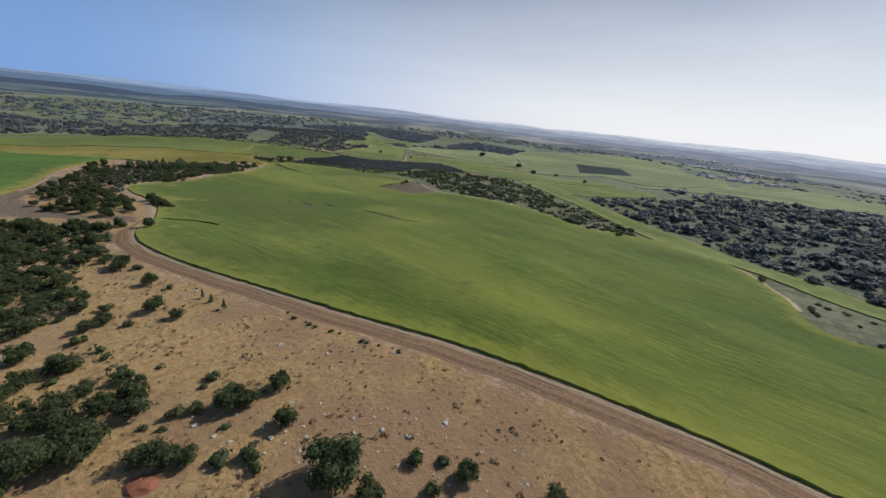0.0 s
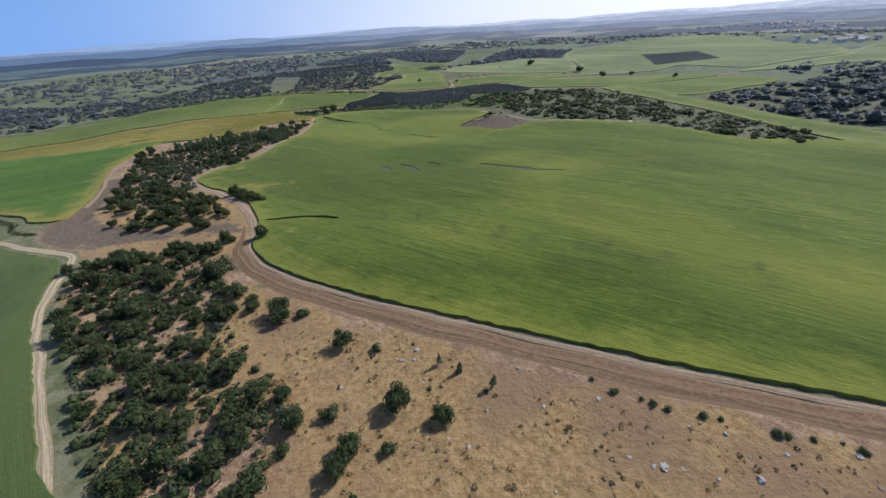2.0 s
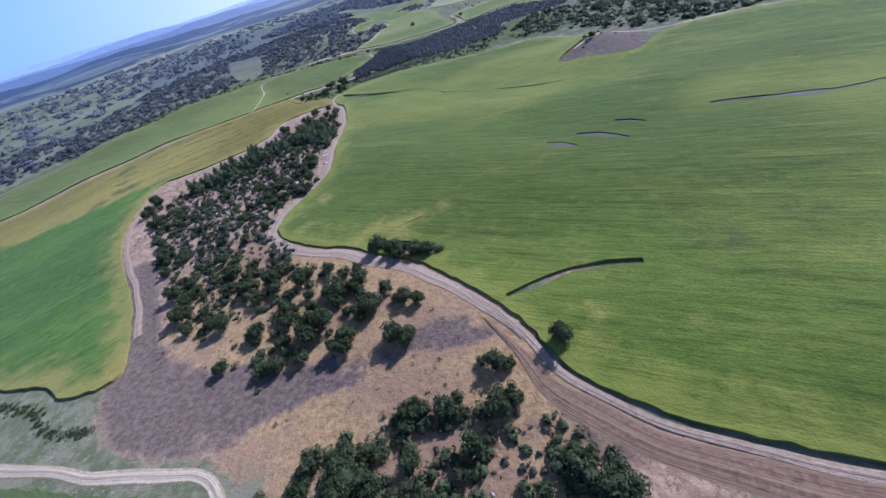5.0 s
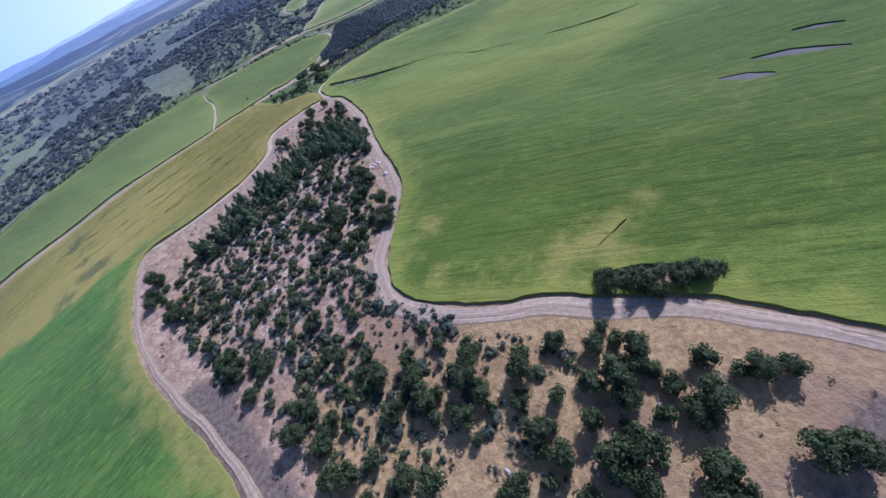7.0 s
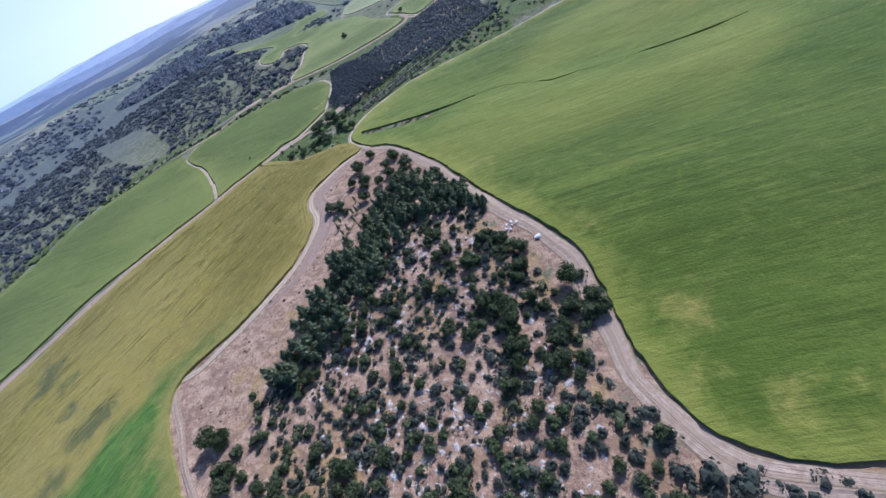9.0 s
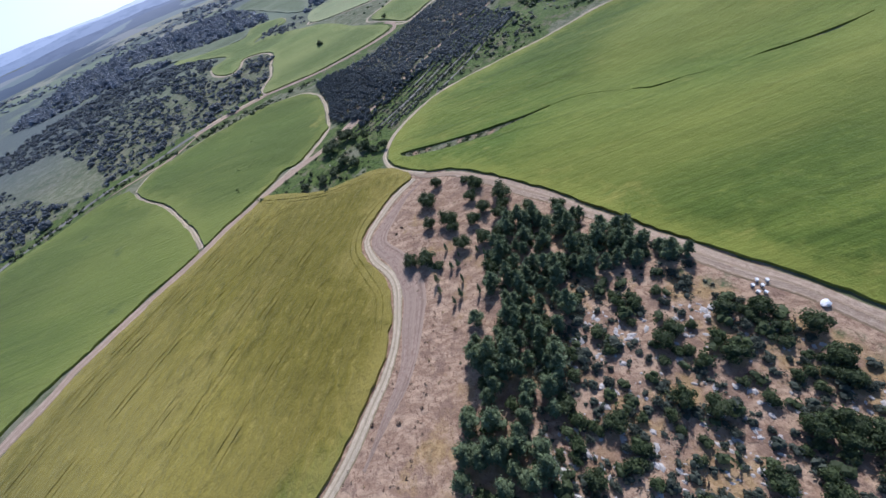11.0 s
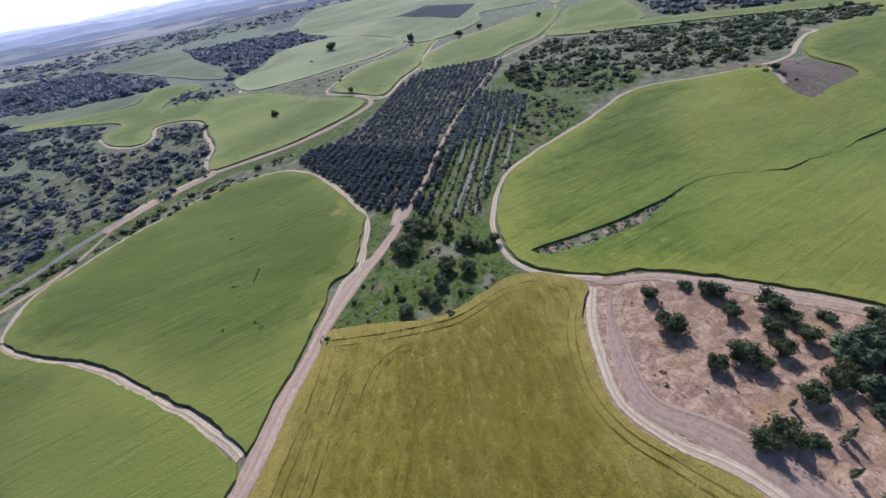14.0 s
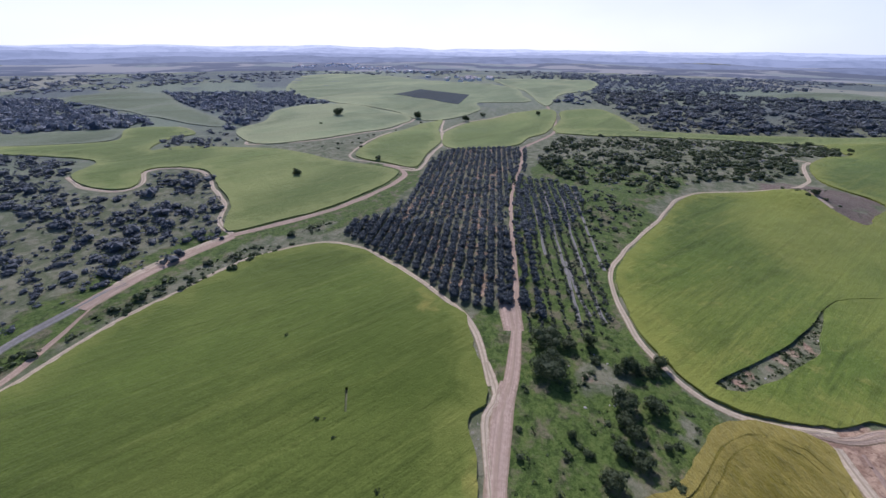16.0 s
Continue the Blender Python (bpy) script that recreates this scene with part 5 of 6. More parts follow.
scatter([(-208, 190), (-190, 165), (-176, 150), (-150, 162), (-158, 182), (-180, 196)], 60, (0.7, 2.4), 0.55)
scatter([(-172, 130), (-166, 116), (-128, 82), (-108, 64), (-84, 60), (-80, 74), (-100, 92), (-112, 104), (-122, 128), (-150, 140)], 300, (0.75, 1.9), 0.47, None, 1.0, 80)
scatter([(-168, 124), (-160, 110), (-128, 82), (-108, 64), (-88, 64), (-92, 80), (-112, 100), (-124, 124), (-150, 136)], 40, (1.0, 1.7), 0.42, None, 1.0, 120)
scatter([(-110, 62), (-60, 28), (-40, 34), (-62, 52), (-82, 62)], 60, (1.0, 2.5), 0.58)
scatter([(-76, 72), (-60, 40), (-20, 34), (-30, 50), (-60, 58)], 20, (0.8, 1.8), 0.8)
scatter(MEADOW, 45, (0.5, 1.5), 0.8, SHRUB, 0.9)
for x, y, r in ((-24, 303, 2.0), (-20, 308, 1.5), (-28, 300, 1.2), (-15, 312, 1.1), (-26, 306, 1.3), (-18, 304, 1.0), (-32, 296, 0.7), (-12, 300, 0.7), (-8, 292, 0.6)):
    plant(x, y, r)

# young slender pines at the bare end of the grove
for x, y in ((-201.2, 309.9), (-199.1, 305.1), (-201.3, 305), (-196, 302.3), (-193, 311.7), (-195.8, 307.6), (-194.4, 312.7), (-190.6, 313.9), (-187.2, 310.7), (-187.5, 307.8), (-183.7, 309.2), (-199.4, 312.7), (-190.8, 318.1), (-49.6, 77.8), (-55, 81.3), (-58.6, 83.3)):
    PINE.put(x, y, rng.uniform(0.36, 0.55), 2.0)

for x, y, r in ((-147.6, 184.6, 1.9), (-145.2, 183.4, 1.6), (-133.6, 175.6, 1.7), (-136.4, 177.2, 1.8)):
    plant(x, y, r)

# olive rows, set out along the farm road
make_olive = lambda: make_oak(5, 34, 0.19, M_OLIVE, "olive_tree", "small grey-green olive tree in a planted row")
OLIVE = Kinds([make_olive() for _ in range(4)], "olive rows")
ROW = np.array([0.965, 0.262])
OFF = np.array([-0.262, 0.965])


def rows_in(poly, pitch, along, start):
    poly = smooth(poly, True, 6.0)
    out = []
    for i in range(-40, 60):
        for j in range(-90, 90):
            q = np.array(start) + OFF * (i * pitch) + ROW * (j * along + (i % 2) * 0.5 * along)
            out.append(q + rng.normal(0, 0.16, 2))
    out = np.array(out)
    return out[inside(poly, out[:, 0], out[:, 1])]


LANE = [(-159, 411.5), (-130.9, 419), (-109.5, 423.5), (-96, 427), (-60, 435.4), (-36, 439), (-34, 435), (-60, 431), (-98, 422.6), (-130, 414.6), (-158, 407.6)]
olives = np.concatenate([rows_in(ORCHARD, 3.75, 2.5, (-150, 422)), rows_in(ORCHARD_B, 3.75, 3.2, (-96, 426)), rows_in(LANE, 3.75, 3.6, (-96, 425))])
thin = np.array([noise.noise((a * 0.035, b * 0.035, 1.7)) for a, b in olives]) + rng.uniform(-0.5, 0.5, len(olives))
olives = olives[thin > -0.78]
lane = smooth(ORCHARD_LANE, False, 2.3)
lane_side = np.gradient(lane, axis=0)[:, ::-1] * [-1, 1]
lane_side /= np.hypot(*lane_side.T)[:, None]
edging = np.concatenate([lane + lane_side * rng.uniform(1.9, 3.0, (len(lane), 1)), lane - lane_side * rng.uniform(1.9, 3.0, (len(lane), 1))])
edging = edging[rng.random(len(edging)) < 0.62]
olives = np.concatenate([olives, edging])
olives = olives[np.argsort(olives[:, 0] * 0.9 + olives[:, 1] * 0.1)]
for x, y in olives[:300]:
    OLIVE.put(float(x), float(y), rng.uniform(1.4, 1.9), 0.9)


def stuff_bush(kind):
    """One coarse bush of radius 1, as arrays."""
    p = Pile()
    for i in range(1 + kind % 3):
        c = np.array([math.cos(i * 2.1) * 0.4, math.sin(i * 2.1) * 0.4, 0.42 + 0.1 * i])
        p.lump(c, (0.6, 0.5, 0.45), 0.35, 1)
    p.leaves((0, 0, 0.5), (0.85, 0.8, 0.62), 24, 0.22, -0.3)
    return np.concatenate(p.v), np.array(p.f)


def heap(name, spots, sizes, tall, material, label, category, bushes=None):
    """Many uncounted plants as one mesh."""
    vs, fs, n = [], [], 0
    shapes = bushes or [stuff_bush(k) for k in range(4)]
    z = ground_z(spots[:, 0], spots[:, 1])
    turn = rng.uniform(0, 6.28, len(spots))
    pick = rng.integers(len(shapes), size=len(spots))
    high = rng.uniform(0.8, 1.2, len(spots)) * tall
    for i in range(len(spots)):
        v, f = shapes[pick[i]]
        c, s = math.cos(turn[i]), math.sin(turn[i])
        r = sizes[i]
        w = np.column_stack([(v[:, 0] * c - v[:, 1] * s) * r + spots[i, 0], (v[:, 0] * s + v[:, 1] * c) * r + spots[i, 1], v[:, 2] * r * high[i] + z[i] - 0.1])
        vs.append(w)
        fs.append(f + n)
        n += len(v)
    ob = mesh_object(name, np.concatenate(vs), np.concatenate(fs).tolist(), material)
    return tagged(ob, label, category, "", "stuff")


if len(olives) > 300:
    rest = olives[300:]
    heap("olive_rows", rest, rng.uniform(1.4, 1.9, len(rest)), 1.0, M_OLIVE, "long rows of small grey-green olive trees", "orchard")
strip_trees = []
for line in ([(-48, 424.6), (-72.8, 418.7), (-107, 410.1), (-135, 402.7), (-154.8, 398.4)], [(-40, 417.5), (-48.8, 415.6), (-93.5, 406.5), (-122.9, 399.5), (-142.7, 394.7), (-151.4, 391.6)],
             [(-38, 410.6), (-71.5, 404.2), (-100, 397.5), (-122, 392.6)], [(-70, 426), (-78.8, 423.8), (-100.7, 417.6), (-118, 413.4)], [(-120, 405.4), (-138, 400.4), (-150, 396)]):
    build_track("planting_strip", line, 1.1, M_STRIP, "pale grey bare strip between young rows")
    p = smooth(line, False, 2.1)
    side = np.gradient(p, axis=0)[:, ::-1] * [-1, 1]
    p = p + side / np.hypot(*side.T)[:, None] * 1.7 + rng.normal(0, 0.2, p.shape)
    strip_trees.append(p[rng.random(len(p)) < 0.6])
strip_trees = np.concatenate(strip_trees)
heap("young_rows", strip_trees, rng.uniform(0.55, 1.05, len(strip_trees)), 1.1, M_SCRUB, "rows of young olive trees beside bare strips", "saplings")
young = rows_in(YOUNG, 3.4, 1.6, (-150, 400))
heap("young_rows", young, rng.uniform(0.45, 0.9, len(young)), 1.0, M_SCRUB, "rows of young grey-green saplings in weeds", "saplings")


def wild(outline, density, sizes, clump=0.045, cut=0.0, avoid=()):
    """Spots for wild growth in an outline, gathered in thickets."""
    poly = smooth(outline, True, 10.0)
    lo, hi = poly.min(0), poly.max(0)
    n = int((hi - lo).prod() * density)
    p = rng.uniform(lo, hi, (n, 2))
    thick = np.array([noise.noise((a * clump, b * clump, 3.1)) + 0.5 * noise.noise((a * clump * 2.7, b * clump * 2.7, 7.7)) for a, b in p])
    ok = inside(poly, p[:, 0], p[:, 1]) & (thick > cut + rng.uniform(-0.2, 0.12, n))
    for a in avoid:
        ok &= ~inside(smooth(a, True, 6.0), p[:, 0], p[:, 1])
    p = p[ok]
    return p, (sizes[0] + (sizes[1] - sizes[0]) * rng.random(len(p)) ** 1.7) * np.where(rng.random(len(p)) < 0.12, 1.6, 1.0)


CROPS = (PENGUIN, LONE, SLIP, GORE, STRIP, EAST, NORTHW, FIELD_R, FIELD_L, FIELD_M, TAIL, CLEARING, FARM, EASTFARM)
WOODS = [
    ("scrub_belt", [(-40, 372), (-16, 352), (-4, 330), (12, 294), (34, 288), (60, 282), (84, 268), (98, 244), (120, 236), (146, 226), (140, 280), (118, 350), (104, 420), (70, 436), (0, 436), (-34, 402)], 0.085, (0.8, 2.5), -0.2, M_OAK),
    ("scrub_slope", [(196, 178), (216, 132), (300, 20), (420, 20), (500, 60), (480, 150), (500, 230), (480, 340), (400, 420), (300, 400), (200, 366), (160, 350), (172, 290), (190, 226)], 0.04, (1.2, 4.6), -0.12, M_HAZED_SLOPE),
    ("scrub_hill", [(-160, 533), (-142, 552), (-124, 590), (-132, 600), (-160, 608), (-160, 640), (-138, 672), (-160, 760), (-220, 830), (-330, 760), (-420, 640), (-440, 500), (-400, 430), (-330, 492), (-270, 524), (-200, 536)], 0.075, (0.9, 2.4), -0.26, M_HAZED_SLOPE),
    ("scrub_west", [(-432, 424), (-394, 452), (-440, 500), (-520, 500), (-600, 520), (-680, 470), (-640, 400), (-560, 325), (-472, 384)], 0.05, (1.0, 2.8), -0.25, M_HAZED_SLOPE),
    ("scrub_point", [(-150, 604), (-116, 590), (-120, 612), (-130, 618), (-142, 604)], 0.10, (1.0, 2.2), -0.3, M_HAZED_SLOPE),
    ("scrub_hollow", [(-100, 664), (-84, 648), (-68, 632), (-56, 640), (-34, 682), (-46, 700), (-72, 696)], 0.05, (1.2, 2.4), -0.1, M_HAZED_SLOPE),
    ("scrub_wood", [(-44, 740), (-36, 700), (-14, 712), (40, 834), (100, 975), (190, 850), (150, 720), (110, 734), (60, 730), (8, 692), (-28, 682)], 0.022, (2.0, 4.0), -0.35, M_HAZED_WOOD),
    ("scrub_wood", [(-60, 756), (-40, 760), (-20, 900), (0, 1010), (-80, 1150), (-240, 1150), (-330, 900), (-230, 830), (-150, 790)], 0.026, (2.2, 4.5), -0.4, M_HAZED_WOOD),
    ("scrub_wood", [(-440, 430), (-440, 640), (-340, 770), (-420, 1100), (-700, 1100), (-900, 800), (-800, 420), (-560, 330)], 0.011, (2.2, 4.2), 0.1, M_HAZED_WOOD),
    ("scrub_wood", [(300, 420), (400, 424), (500, 330), (560, 200), (680, 60), (900, 200), (900, 500), (640, 600), (520, 560), (400, 500), (310, 480)], 0.010, (2.5, 4.5), -0.05, M_HAZED_WOOD),
    ("valley_bushes", [(-158, 520), (-120, 506), (-150, 506), (-196, 516), (-230, 518), (-300, 500), (-360, 452), (-364, 458), (-300, 508), (-230, 524), (-196, 524)], 0.26, (0.4, 1.3), -0.3, M_OAK),
    ("orchard_bushes", [(-128, 392), (-100, 391), (-66, 377), (-36, 406), (-80, 400), (-112, 396)], 0.07, (0.6, 1.6), -0.15, M_SCRUB),
    ("path_bushes", [(-20, 590), (20, 584), (60, 572), (110, 578), (128, 560), (36, 570), (-10, 568), (-36, 556), (-44, 604)], 0.02, (0.6, 1.6), 0.0, M_OAK),
]
shapes = [stuff_bush(k) for k in range(6)]
tiny = []
for k in range(4):
    p = Pile()
    p.lump((0, 0, 0.35), (0.7, 0.7, 0.5), 0.35, 1)
    p.leaves((0, 0, 0.4), (0.9, 0.9, 0.6), 14, 0.3, -0.2)
    tiny.append((np.concatenate(p.v), np.array(p.f)))
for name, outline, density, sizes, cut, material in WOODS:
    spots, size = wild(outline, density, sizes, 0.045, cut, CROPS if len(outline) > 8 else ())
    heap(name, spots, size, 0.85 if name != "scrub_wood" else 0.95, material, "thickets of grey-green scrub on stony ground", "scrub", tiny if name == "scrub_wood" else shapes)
for name, outline, density in (("low_scrub", WOODS[2][1], 0.05), ("low_scrub", WOODS[0][1], 0.05)):
    spots, size = wild(outline, density, (0.4, 1.1), 0.045, -0.3, CROPS)
    heap(name, spots, size, 0.7, M_HAZED_SLOPE, "low grey-green scrub between the thickets", "scrub", tiny)
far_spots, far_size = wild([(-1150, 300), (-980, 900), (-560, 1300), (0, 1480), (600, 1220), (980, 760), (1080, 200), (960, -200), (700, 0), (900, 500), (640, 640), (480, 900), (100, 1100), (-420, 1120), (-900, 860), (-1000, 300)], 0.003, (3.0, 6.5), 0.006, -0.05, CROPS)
heap("far_woods", far_spots, far_size, 0.6, M_HAZED_WOOD, "distant dark green woods on rolling land", "woods", tiny)

# rocks, hives and a white boulder
ROCKS = []


def make_rock(sub=2):
    v, f = ICO2 if sub == 2 else ICO1
    w = v * (1 + rng.uniform(-0.28, 0.28, (len(v), 1))) * [1.0, rng.uniform(0.55, 0.9), rng.uniform(0.35, 0.6)]
    return w, f


for k in range(5):
    v, f = make_rock()
    ROCKS.append(tagged(mesh_object("rock", v, f.tolist(), M_STONE), "pale weathered limestone rock lying in dry grass", "rock", "limestone rocks"))
rock_spots = []
for outline, count in (([(-230, 262), (-190, 280), (-176, 262), (-180, 240), (-200, 215), (-222, 225)], 110), ([(-150, 128), (-110, 108), (-90, 78), (-104, 70), (-130, 96)], 45), ([(-40, 46), (-20, 34), (22, 36), (8, 48)], 80), ([(-90, 84), (-50, 62), (20, 56), (-20, 74), (-80, 96)], 40),
                       ([(-200, 196), (-160, 172), (-150, 160), (-190, 170)], 16), ([(-180, 402), (-162, 395), (-168, 386), (-184, 392)], 10), ([(-160, 364), (-150, 355), (-139, 348), (-130, 343), (-132, 347), (-150, 360)], 14)):
    poly = smooth(outline, True, 8.0)
    lo, hi = poly.min(0), poly.max(0)
    while count:
        x, y = rng.uniform(lo, hi)
        if inside(poly, np.array([x]), np.array([y]))[0]:
            rock_spots.append((float(x), float(y), float(rng.uniform(0.18, 0.42) * (1.5 if rng.random() < 0.12 else 1.0))))
            count -= 1
for i, (x, y, r) in enumerate(rock_spots):
    ob = ROCKS[i] if i < 5 else copy_thing(ROCKS[i % 5], Matrix())
    ob.matrix_basis = pose(x, y, gz(x, y) + 0.1 * r, 0, 0, rng.uniform(0, 360)) @ Matrix.Scale(r, 4)
v, f = make_rock()
tagged(mesh_object("boulder", v * [0.85, 0.75, 0.8] + [-168.4, 253.6, gz(-168.4, 253.6) + 0.25], f.tolist(), M_PAINT), "large white boulder beside the earth track", "boulder")


def box(bm, x0, x1, y0, y1, z0, z1):
    vs = [bm.verts.new(c) for c in ((x0, y0, z0), (x1, y0, z0), (x1, y1, z0), (x0, y1, z0), (x0, y0, z1), (x1, y0, z1), (x1, y1, z1), (x0, y1, z1))]
    for q in ((0, 3, 2, 1), (4, 5, 6, 7), (0, 1, 5, 4), (1, 2, 6, 5), (2, 3, 7, 6), (3, 0, 4, 7)):
        bm.faces.new([vs[i] for i in q])
    return vs


def make_hive():
    top = new("beehive")
    bm = bmesh.new()
    box(bm, -0.26, 0.26, -0.22, 0.22, 0.08, 0.55)
    part("body", bm, M_PAINT, top)
    bm = bmesh.new()
    box(bm, -0.31, 0.31, -0.27, 0.27, 0.55, 0.64)
    bmesh.ops.bevel(bm, geom=list(bm.edges), offset=0.012, segments=1, affect="EDGES")
    part("lid", bm, M_PAINT, top)
    bm = bmesh.new()
    box(bm, -0.24, 0.24, -0.20, 0.30, -0.1, 0.08)
    part("stand", bm, M_BARK, top)
    return tagged(top, "white wooden beehive on a low stand", "beehive", "row of beehives")


hive = make_hive()
for k, (x, y) in enumerate(((-168.6, 262.2), (-167.9, 261.0), (-170.0, 262.3), (-169.3, 261.2), (-170.9, 261.3), (-170.4, 260.4))):
    ob = hive if k == 0 else copy_thing(hive, Matrix())
    ob.matrix_basis = pose(x, y, gz(x, y), 0, 0, 35 + 9 * k) @ Matrix.Scale(0.85, 4)
p = Pile()
p.lump((0, 0, 0), (2.2, 1.5, 0.7), 0.16, 2)
ob = p.object("soil_mound", M_CLAY)
ob.location = (-34.2, 32.0, gz(-34.2, 32.0))
tagged(ob, "heap of red clay soil among rocks", "soil heap")

# thorn scrub between the trees
if LOW:
    heap("undergrowth", np.array([q[:2] for q in LOW]), np.array([q[2] for q in LOW]), 1.0, M_OAK, "low dark evergreen undergrowth between trees", "scrub", shapes)
spots, size = wild([(-170, 292), (-226, 274), (-248, 262), (-236, 232), (-214, 196), (-190, 170), (-160, 176), (-184, 210), (-180, 234), (-172, 258)], 0.36, (0.35, 1.1), 0.08, -0.15)
heap("thorn_scrub", spots, size, 0.9, M_SCRUB, "low grey-green thorn scrub under the trees", "scrub", shapes)
spots, size = wild([(-172, 130), (-166, 116), (-128, 82), (-108, 64), (-84, 60), (-80, 74), (-100, 92), (-112, 104), (-122, 128), (-150, 140)], 0.2, (0.35, 0.9), 0.08, -0.05)
heap("thorn_scrub", spots, size, 0.9, M_SCRUB, "low grey-green thorn scrub under the trees", "scrub", shapes)

stones = [make_rock(1) for _ in range(4)]
spots, size = wild([(-230, 262), (-190, 282), (-175, 262), (-180, 240), (-200, 210), (-222, 225)], 0.9, (0.18, 0.6), 0.1, -0.05)
heap("loose_stones", spots, size, 1.0, M_STONE, "litter of small pale limestone stones", "stones", stones)
spots, size = wild(KNOLL, 0.06, (0.1, 0.28), 0.1, 0.05)
heap("loose_stones", spots, size, 1.0, M_STONE, "litter of small pale limestone stones", "stones", stones)
spots, size = wild([(-172, 130), (-166, 116), (-108, 64), (-60, 25), (20, 30), (-20, 50), (-80, 70), (-112, 104), (-122, 128)], 0.08, (0.12, 0.32), 0.1, 0.1)
heap("loose_stones", spots, size, 1.0, M_STONE, "litter of small pale limestone stones", "stones", stones)

# dry tufts on the straw slope
tuft_shapes = []
for k in range(4):
    p = Pile()
    p.leaves((0, 0, 0.3), (0.6, 0.6, 0.5), 14, 0.42, -0.2)
    tuft_shapes.append((np.concatenate(p.v), np.array(p.f)))
VERGE = [band(beside(BIG[:30], 5.0), 11.0, False)[::3].tolist()]
spots, size = wild(KNOLL, 0.3, (0.16, 0.5), 0.12, 0.0, VERGE)
heap("dry_tufts", spots, size, 1.0, M_DRYBUSH, "scattered dry brown grass tufts", "dry grass", tuft_shapes)
spots, size = wild(GROVE, 0.14, (0.16, 0.42), 0.12, 0.05, VERGE)
heap("dry_tufts", spots, size, 1.0, M_DRYBUSH, "scattered dry brown grass tufts", "dry grass", tuft_shapes)
spots, size = wild(KNOLL, 0.06, (0.22, 0.5), 0.1, 0.05, VERGE)
heap("low_scrub", spots, size, 1.0, M_SCRUB, "small dark thorn bushes on dry grass", "scrub", tuft_shapes)
spots, size = wild([(-176, 350), (-196, 343), (-203, 334), (-205, 324), (-212, 313), (-232, 300), (-246, 294), (-240, 284), (-222, 292), (-206, 302), (-196, 316), (-184, 330), (-172, 338)], 0.42, (0.14, 0.42), 0.13, 0.05)
heap("dead_weeds", spots, size, 0.8, M_THISTLE, "dead brown thistles and clods on bare soil", "weeds", tuft_shapes)
spots, size = wild([(-250, 290), (-258, 270), (-252, 250), (-240, 224), (-228, 206), (-212, 180), (-196, 152), (-188, 158), (-206, 186), (-222, 214), (-238, 244), (-246, 266), (-240, 284)], 0.3, (0.14, 0.4), 0.13, 0.05)
heap("dead_weeds", spots, size, 0.8, M_THISTLE, "dead brown thistles and clods on bare soil", "weeds", tuft_shapes)
spots, size = wild(MEADOW, 0.09, (0.35, 0.9), 0.09, 0.0)
heap("meadow_bushes", spots, size, 0.9, M_OAK, "low dark green bushes in rough grass", "scrub", tiny)
spots, size = wild(GAPS[0].tolist()[::2], 1.6, (0.25, 0.6), 0.14, -0.15)
heap("weeds", spots, size, 0.8, M_OAK, "dark weeds in a stony washed-out ditch", "weeds", tuft_shapes)
spots, size = wild(GAPS[0].tolist()[::2], 0.8, (0.12, 0.35), 0.2, 0.1)
heap("loose_stones", spots, size, 1.0, M_STONE, "litter of small pale limestone stones", "stones", stones)
gully = np.concatenate([rng.normal(q, 0.7, (14, 2)) for q in smooth([(-244, 169), (-234, 166), (-229, 163), (-222, 157), (-212, 154.5)], False, 2.0)])
heap("gully_weeds", gully, rng.uniform(0.3, 0.7, len(gully)), 0.7, M_OAK, "dark weeds along a small gully", "weeds", tuft_shapes)
spots = np.array([(-206.5, 446.0), (-205.8, 444.5), (-207.5, 441.8), (-208.4, 440.2), (-213.2, 427.0), (-213.6, 425.8), (-214.2, 424.0), (-196.0, 452.0), (-226.0, 449.0), (-190.0, 470.0)])
heap("crop_weeds", spots, rng.uniform(0.7, 1.2, len(spots)), 1.3, M_OAK, "dark weed clumps standing in the wheat", "weeds", tuft_shapes)
spots, size = wild(MEADOW, 0.10, (0.25, 0.6), 0.1, 0.0)
heap("weeds", spots, size, 0.8, M_OAK, "rank green weeds in the meadow", "weeds", tuft_shapes)

# ---- village and far hills ----


def make_house(long, wide, high, flat=False):
    top = new("house")
    bm = bmesh.new()
    box(bm, -long, long, -wide, wide, -1.5, high)
    wall = part("wall", bm, M_WALL, top)
    bm = bmesh.new()
    if flat:
        box(bm, -long - 0.2, long + 0.2, -wide - 0.2, wide + 0.2, high, high + 0.5)
    else:
        e = 0.5
        a = [bm.verts.new(c) for c in ((-long - e, -wide - e, high), (long + e, -wide - e, high), (long + e, wide + e, high), (-long - e, wide + e, high), (-long - e, 0, high + wide * 0.55), (long + e, 0, high + wide * 0.55))]
        for q in ((0, 1, 5, 4), (2, 3, 4, 5), (1, 2, 5), (3, 0, 4), (0, 3, 2, 1)):
            bm.faces.new([a[i] for i in q])
    part("roof", bm, M_PAINT if flat else M_ROOF, top)
    for s in (-1, 1):
        for k in (-0.5, 0.5):
            bm = bmesh.new()
            box(bm, long * k - 0.6, long * k + 0.6, s * wide - 0.05, s * wide + 0.05, high * 0.35, high * 0.7)
            part("window", bm, M_GLASS, top)
    bm = bmesh.new()
    box(bm, -0.6, 0.6, -wide - 0.06, -wide + 0.04, 0, 2.1)
    part("door", bm, M_BARK, top)
    return tagged(top, "white rendered village house", "house", "village houses")


HOUSES = [make_house(4.5, 3.5, 3.8), make_house(4, 3.5, 5.2), make_house(5, 4, 4.0, True), make_house(6.5, 4, 4.6)]
k = 0
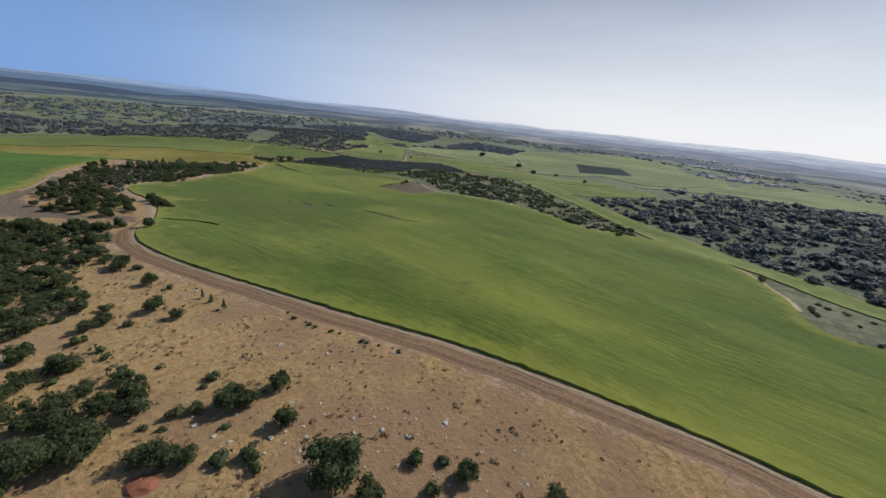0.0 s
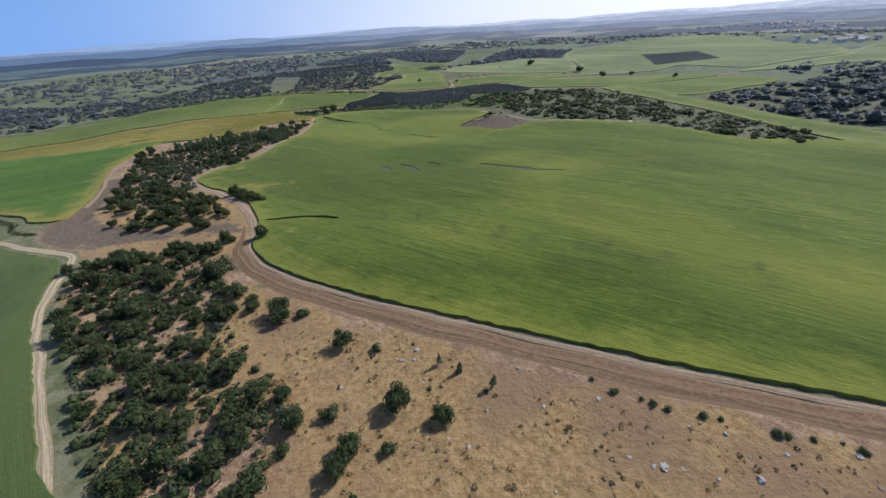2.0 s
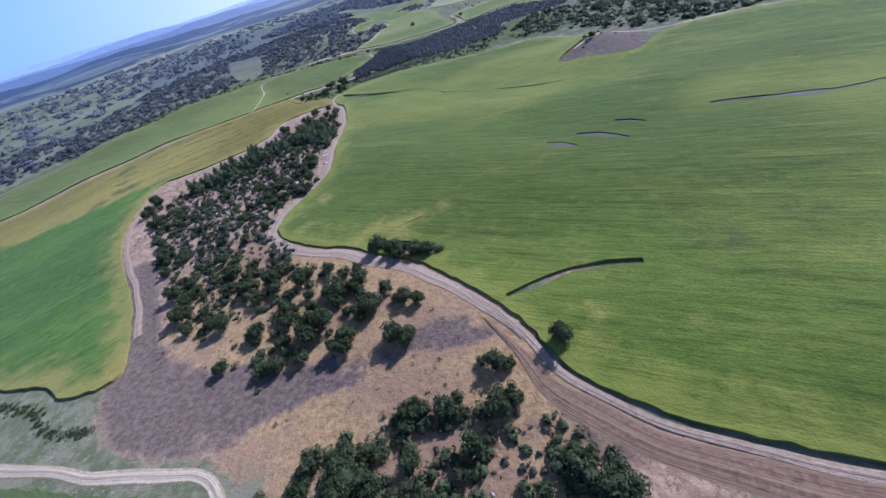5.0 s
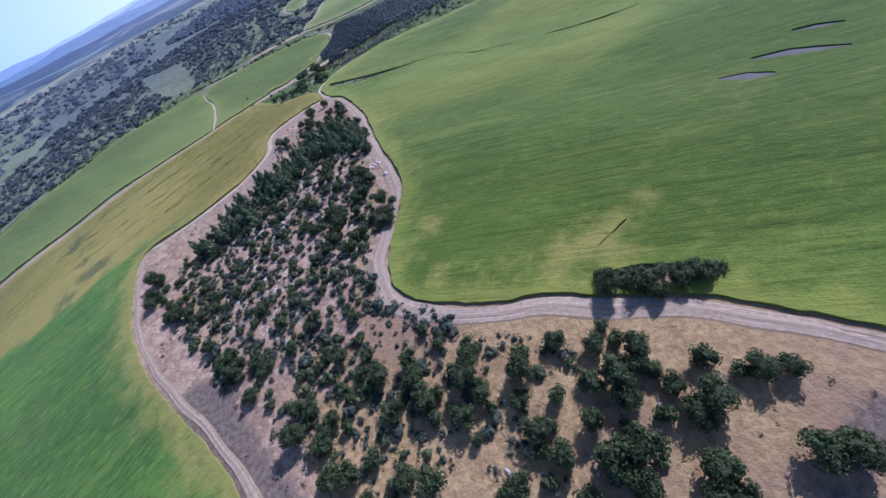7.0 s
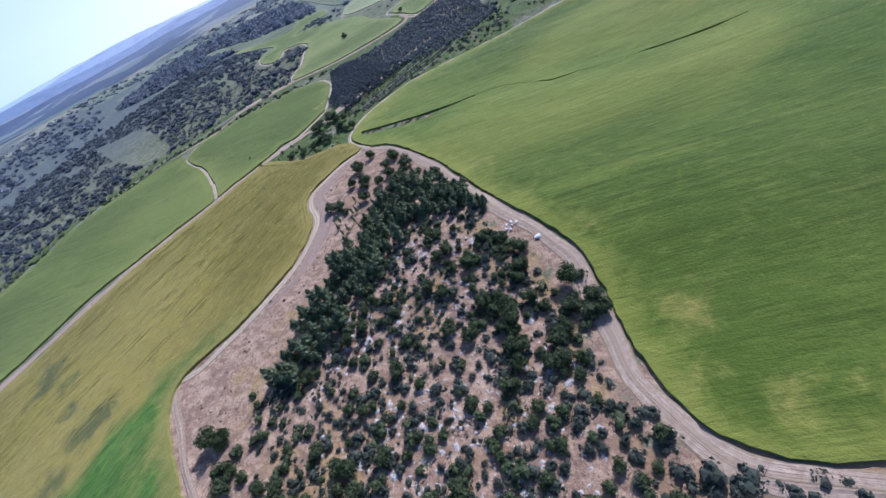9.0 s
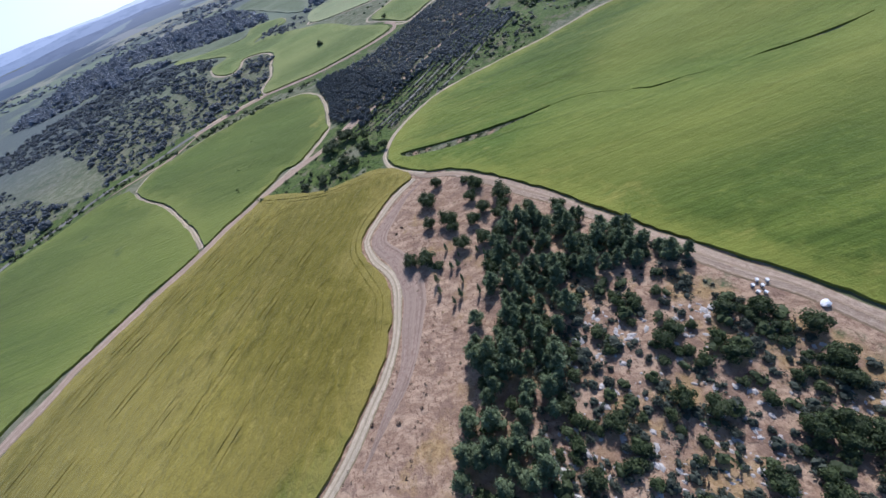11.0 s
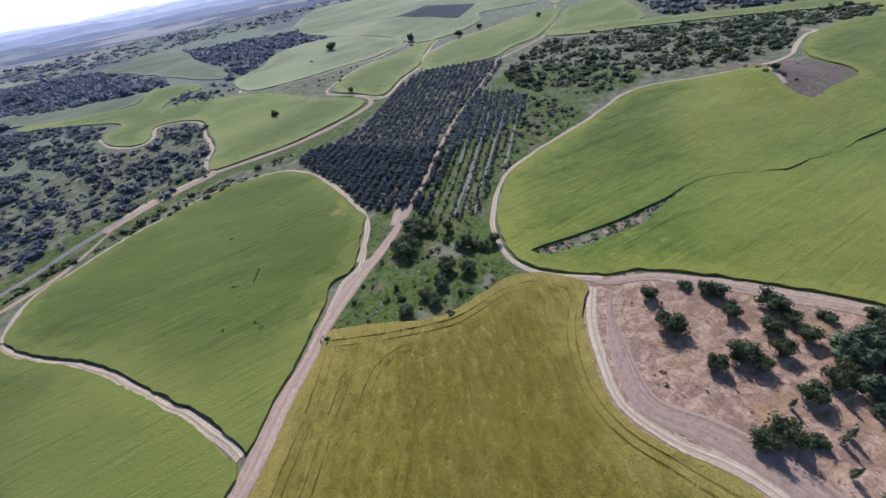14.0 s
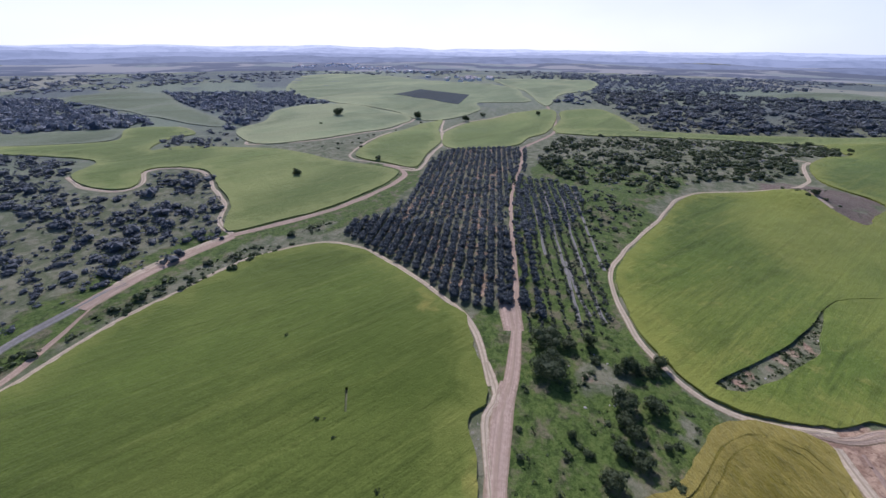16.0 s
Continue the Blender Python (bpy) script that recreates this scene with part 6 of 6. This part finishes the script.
for cx, cy, sx, sy, count in ((600, 690, 60, 60, 24), (795, 945, 60, 70, 24), (960, 1180, 70, 70, 26), (815, 1375, 45, 40, 14), (1000, 1370, 70, 60, 26)):
    for _ in range(count):
        x, y = rng.normal(cx, sx * 0.6), rng.normal(cy, sy * 0.6)
        h = HOUSES[k % 4] if k < 4 else copy_thing(HOUSES[int(rng.integers(4))], Matrix())
        h.matrix_basis = pose(x, y, gz(x, y) + (2.0 if math.hypot(x + 100, y - 300) > 1240 else 0.0), 0, 0, rng.uniform(0, 180))
        k += 1


def hill_range(name, dist, low, high, seed, material, label):
    """A long ridge all round, with a front slope, a crest and a back."""
    verts, faces = [], []
    n = 420
    for i in range(n):
        a = i * 2 * math.pi / n
        c, s = math.cos(a), math.sin(a)
        w = 0.5 + 0.55 * noise.fractal((c * 4.6 + seed, s * 4.6, seed * 1.7), 0.9, 2.1, 5)
        h = low + (high - low) * max(0.0, min(1.0, w))
        for d, z in ((dist - 350, -25.0), (dist - 120, h * 0.72), (dist, h), (dist + 200, h * 0.6), (dist + 300, -30.0)):
            verts.append((-100 + c * d, 300 + s * d, z))
    for i in range(n):
        j = (i + 1) % n
        for q in range(4):
            faces.append((i * 5 + q, i * 5 + q + 1, j * 5 + q + 1, j * 5 + q))
    return tagged(mesh_object(name, verts, faces, material, None, True), label, "backdrop", "", "structure")


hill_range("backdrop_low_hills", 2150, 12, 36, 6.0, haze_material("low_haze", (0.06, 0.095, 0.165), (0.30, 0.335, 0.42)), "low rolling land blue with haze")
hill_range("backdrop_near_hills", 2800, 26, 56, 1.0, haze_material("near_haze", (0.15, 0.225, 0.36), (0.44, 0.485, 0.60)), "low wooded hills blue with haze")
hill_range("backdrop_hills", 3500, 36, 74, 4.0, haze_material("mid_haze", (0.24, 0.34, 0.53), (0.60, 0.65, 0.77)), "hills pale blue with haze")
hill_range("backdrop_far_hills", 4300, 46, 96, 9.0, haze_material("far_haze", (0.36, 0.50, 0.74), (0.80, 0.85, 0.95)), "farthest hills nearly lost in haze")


def far_plain():
    """The hazy land between the last fields and the hills: woods and pale plots in long bands."""
    n = Nodes("plain_haze", 1.0, 0.0)
    away = n.nt.nodes.new("ShaderNodeVectorMath")
    away.operation = "LENGTH"
    n.link(n.scaled(1.0, 1.0, 0.0), away.inputs[0])
    way = n.nt.nodes.new("ShaderNodeVectorMath")
    way.operation = "NORMALIZE"
    n.link(n.pos, way.inputs[0])
    dot = n.nt.nodes.new("ShaderNodeVectorMath")
    dot.operation = "DOT_PRODUCT"
    dot.inputs[1].default_value = (math.sin(radians(SUN_AZ)), math.cos(radians(SUN_AZ)), 0)
    n.link(way.outputs[0], dot.inputs[0])
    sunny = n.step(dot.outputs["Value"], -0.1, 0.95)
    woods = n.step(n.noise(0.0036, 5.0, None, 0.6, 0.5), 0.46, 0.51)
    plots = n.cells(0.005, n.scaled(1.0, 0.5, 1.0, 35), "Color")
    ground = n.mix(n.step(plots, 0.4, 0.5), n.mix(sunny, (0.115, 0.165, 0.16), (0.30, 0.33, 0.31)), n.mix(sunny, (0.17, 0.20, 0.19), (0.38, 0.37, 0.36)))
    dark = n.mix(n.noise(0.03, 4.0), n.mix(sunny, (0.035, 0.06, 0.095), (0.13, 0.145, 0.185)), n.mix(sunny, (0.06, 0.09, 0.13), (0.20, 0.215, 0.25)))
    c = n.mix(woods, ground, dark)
    # painted haze: the glowing colours fade to blue, whiter sunward, with distance
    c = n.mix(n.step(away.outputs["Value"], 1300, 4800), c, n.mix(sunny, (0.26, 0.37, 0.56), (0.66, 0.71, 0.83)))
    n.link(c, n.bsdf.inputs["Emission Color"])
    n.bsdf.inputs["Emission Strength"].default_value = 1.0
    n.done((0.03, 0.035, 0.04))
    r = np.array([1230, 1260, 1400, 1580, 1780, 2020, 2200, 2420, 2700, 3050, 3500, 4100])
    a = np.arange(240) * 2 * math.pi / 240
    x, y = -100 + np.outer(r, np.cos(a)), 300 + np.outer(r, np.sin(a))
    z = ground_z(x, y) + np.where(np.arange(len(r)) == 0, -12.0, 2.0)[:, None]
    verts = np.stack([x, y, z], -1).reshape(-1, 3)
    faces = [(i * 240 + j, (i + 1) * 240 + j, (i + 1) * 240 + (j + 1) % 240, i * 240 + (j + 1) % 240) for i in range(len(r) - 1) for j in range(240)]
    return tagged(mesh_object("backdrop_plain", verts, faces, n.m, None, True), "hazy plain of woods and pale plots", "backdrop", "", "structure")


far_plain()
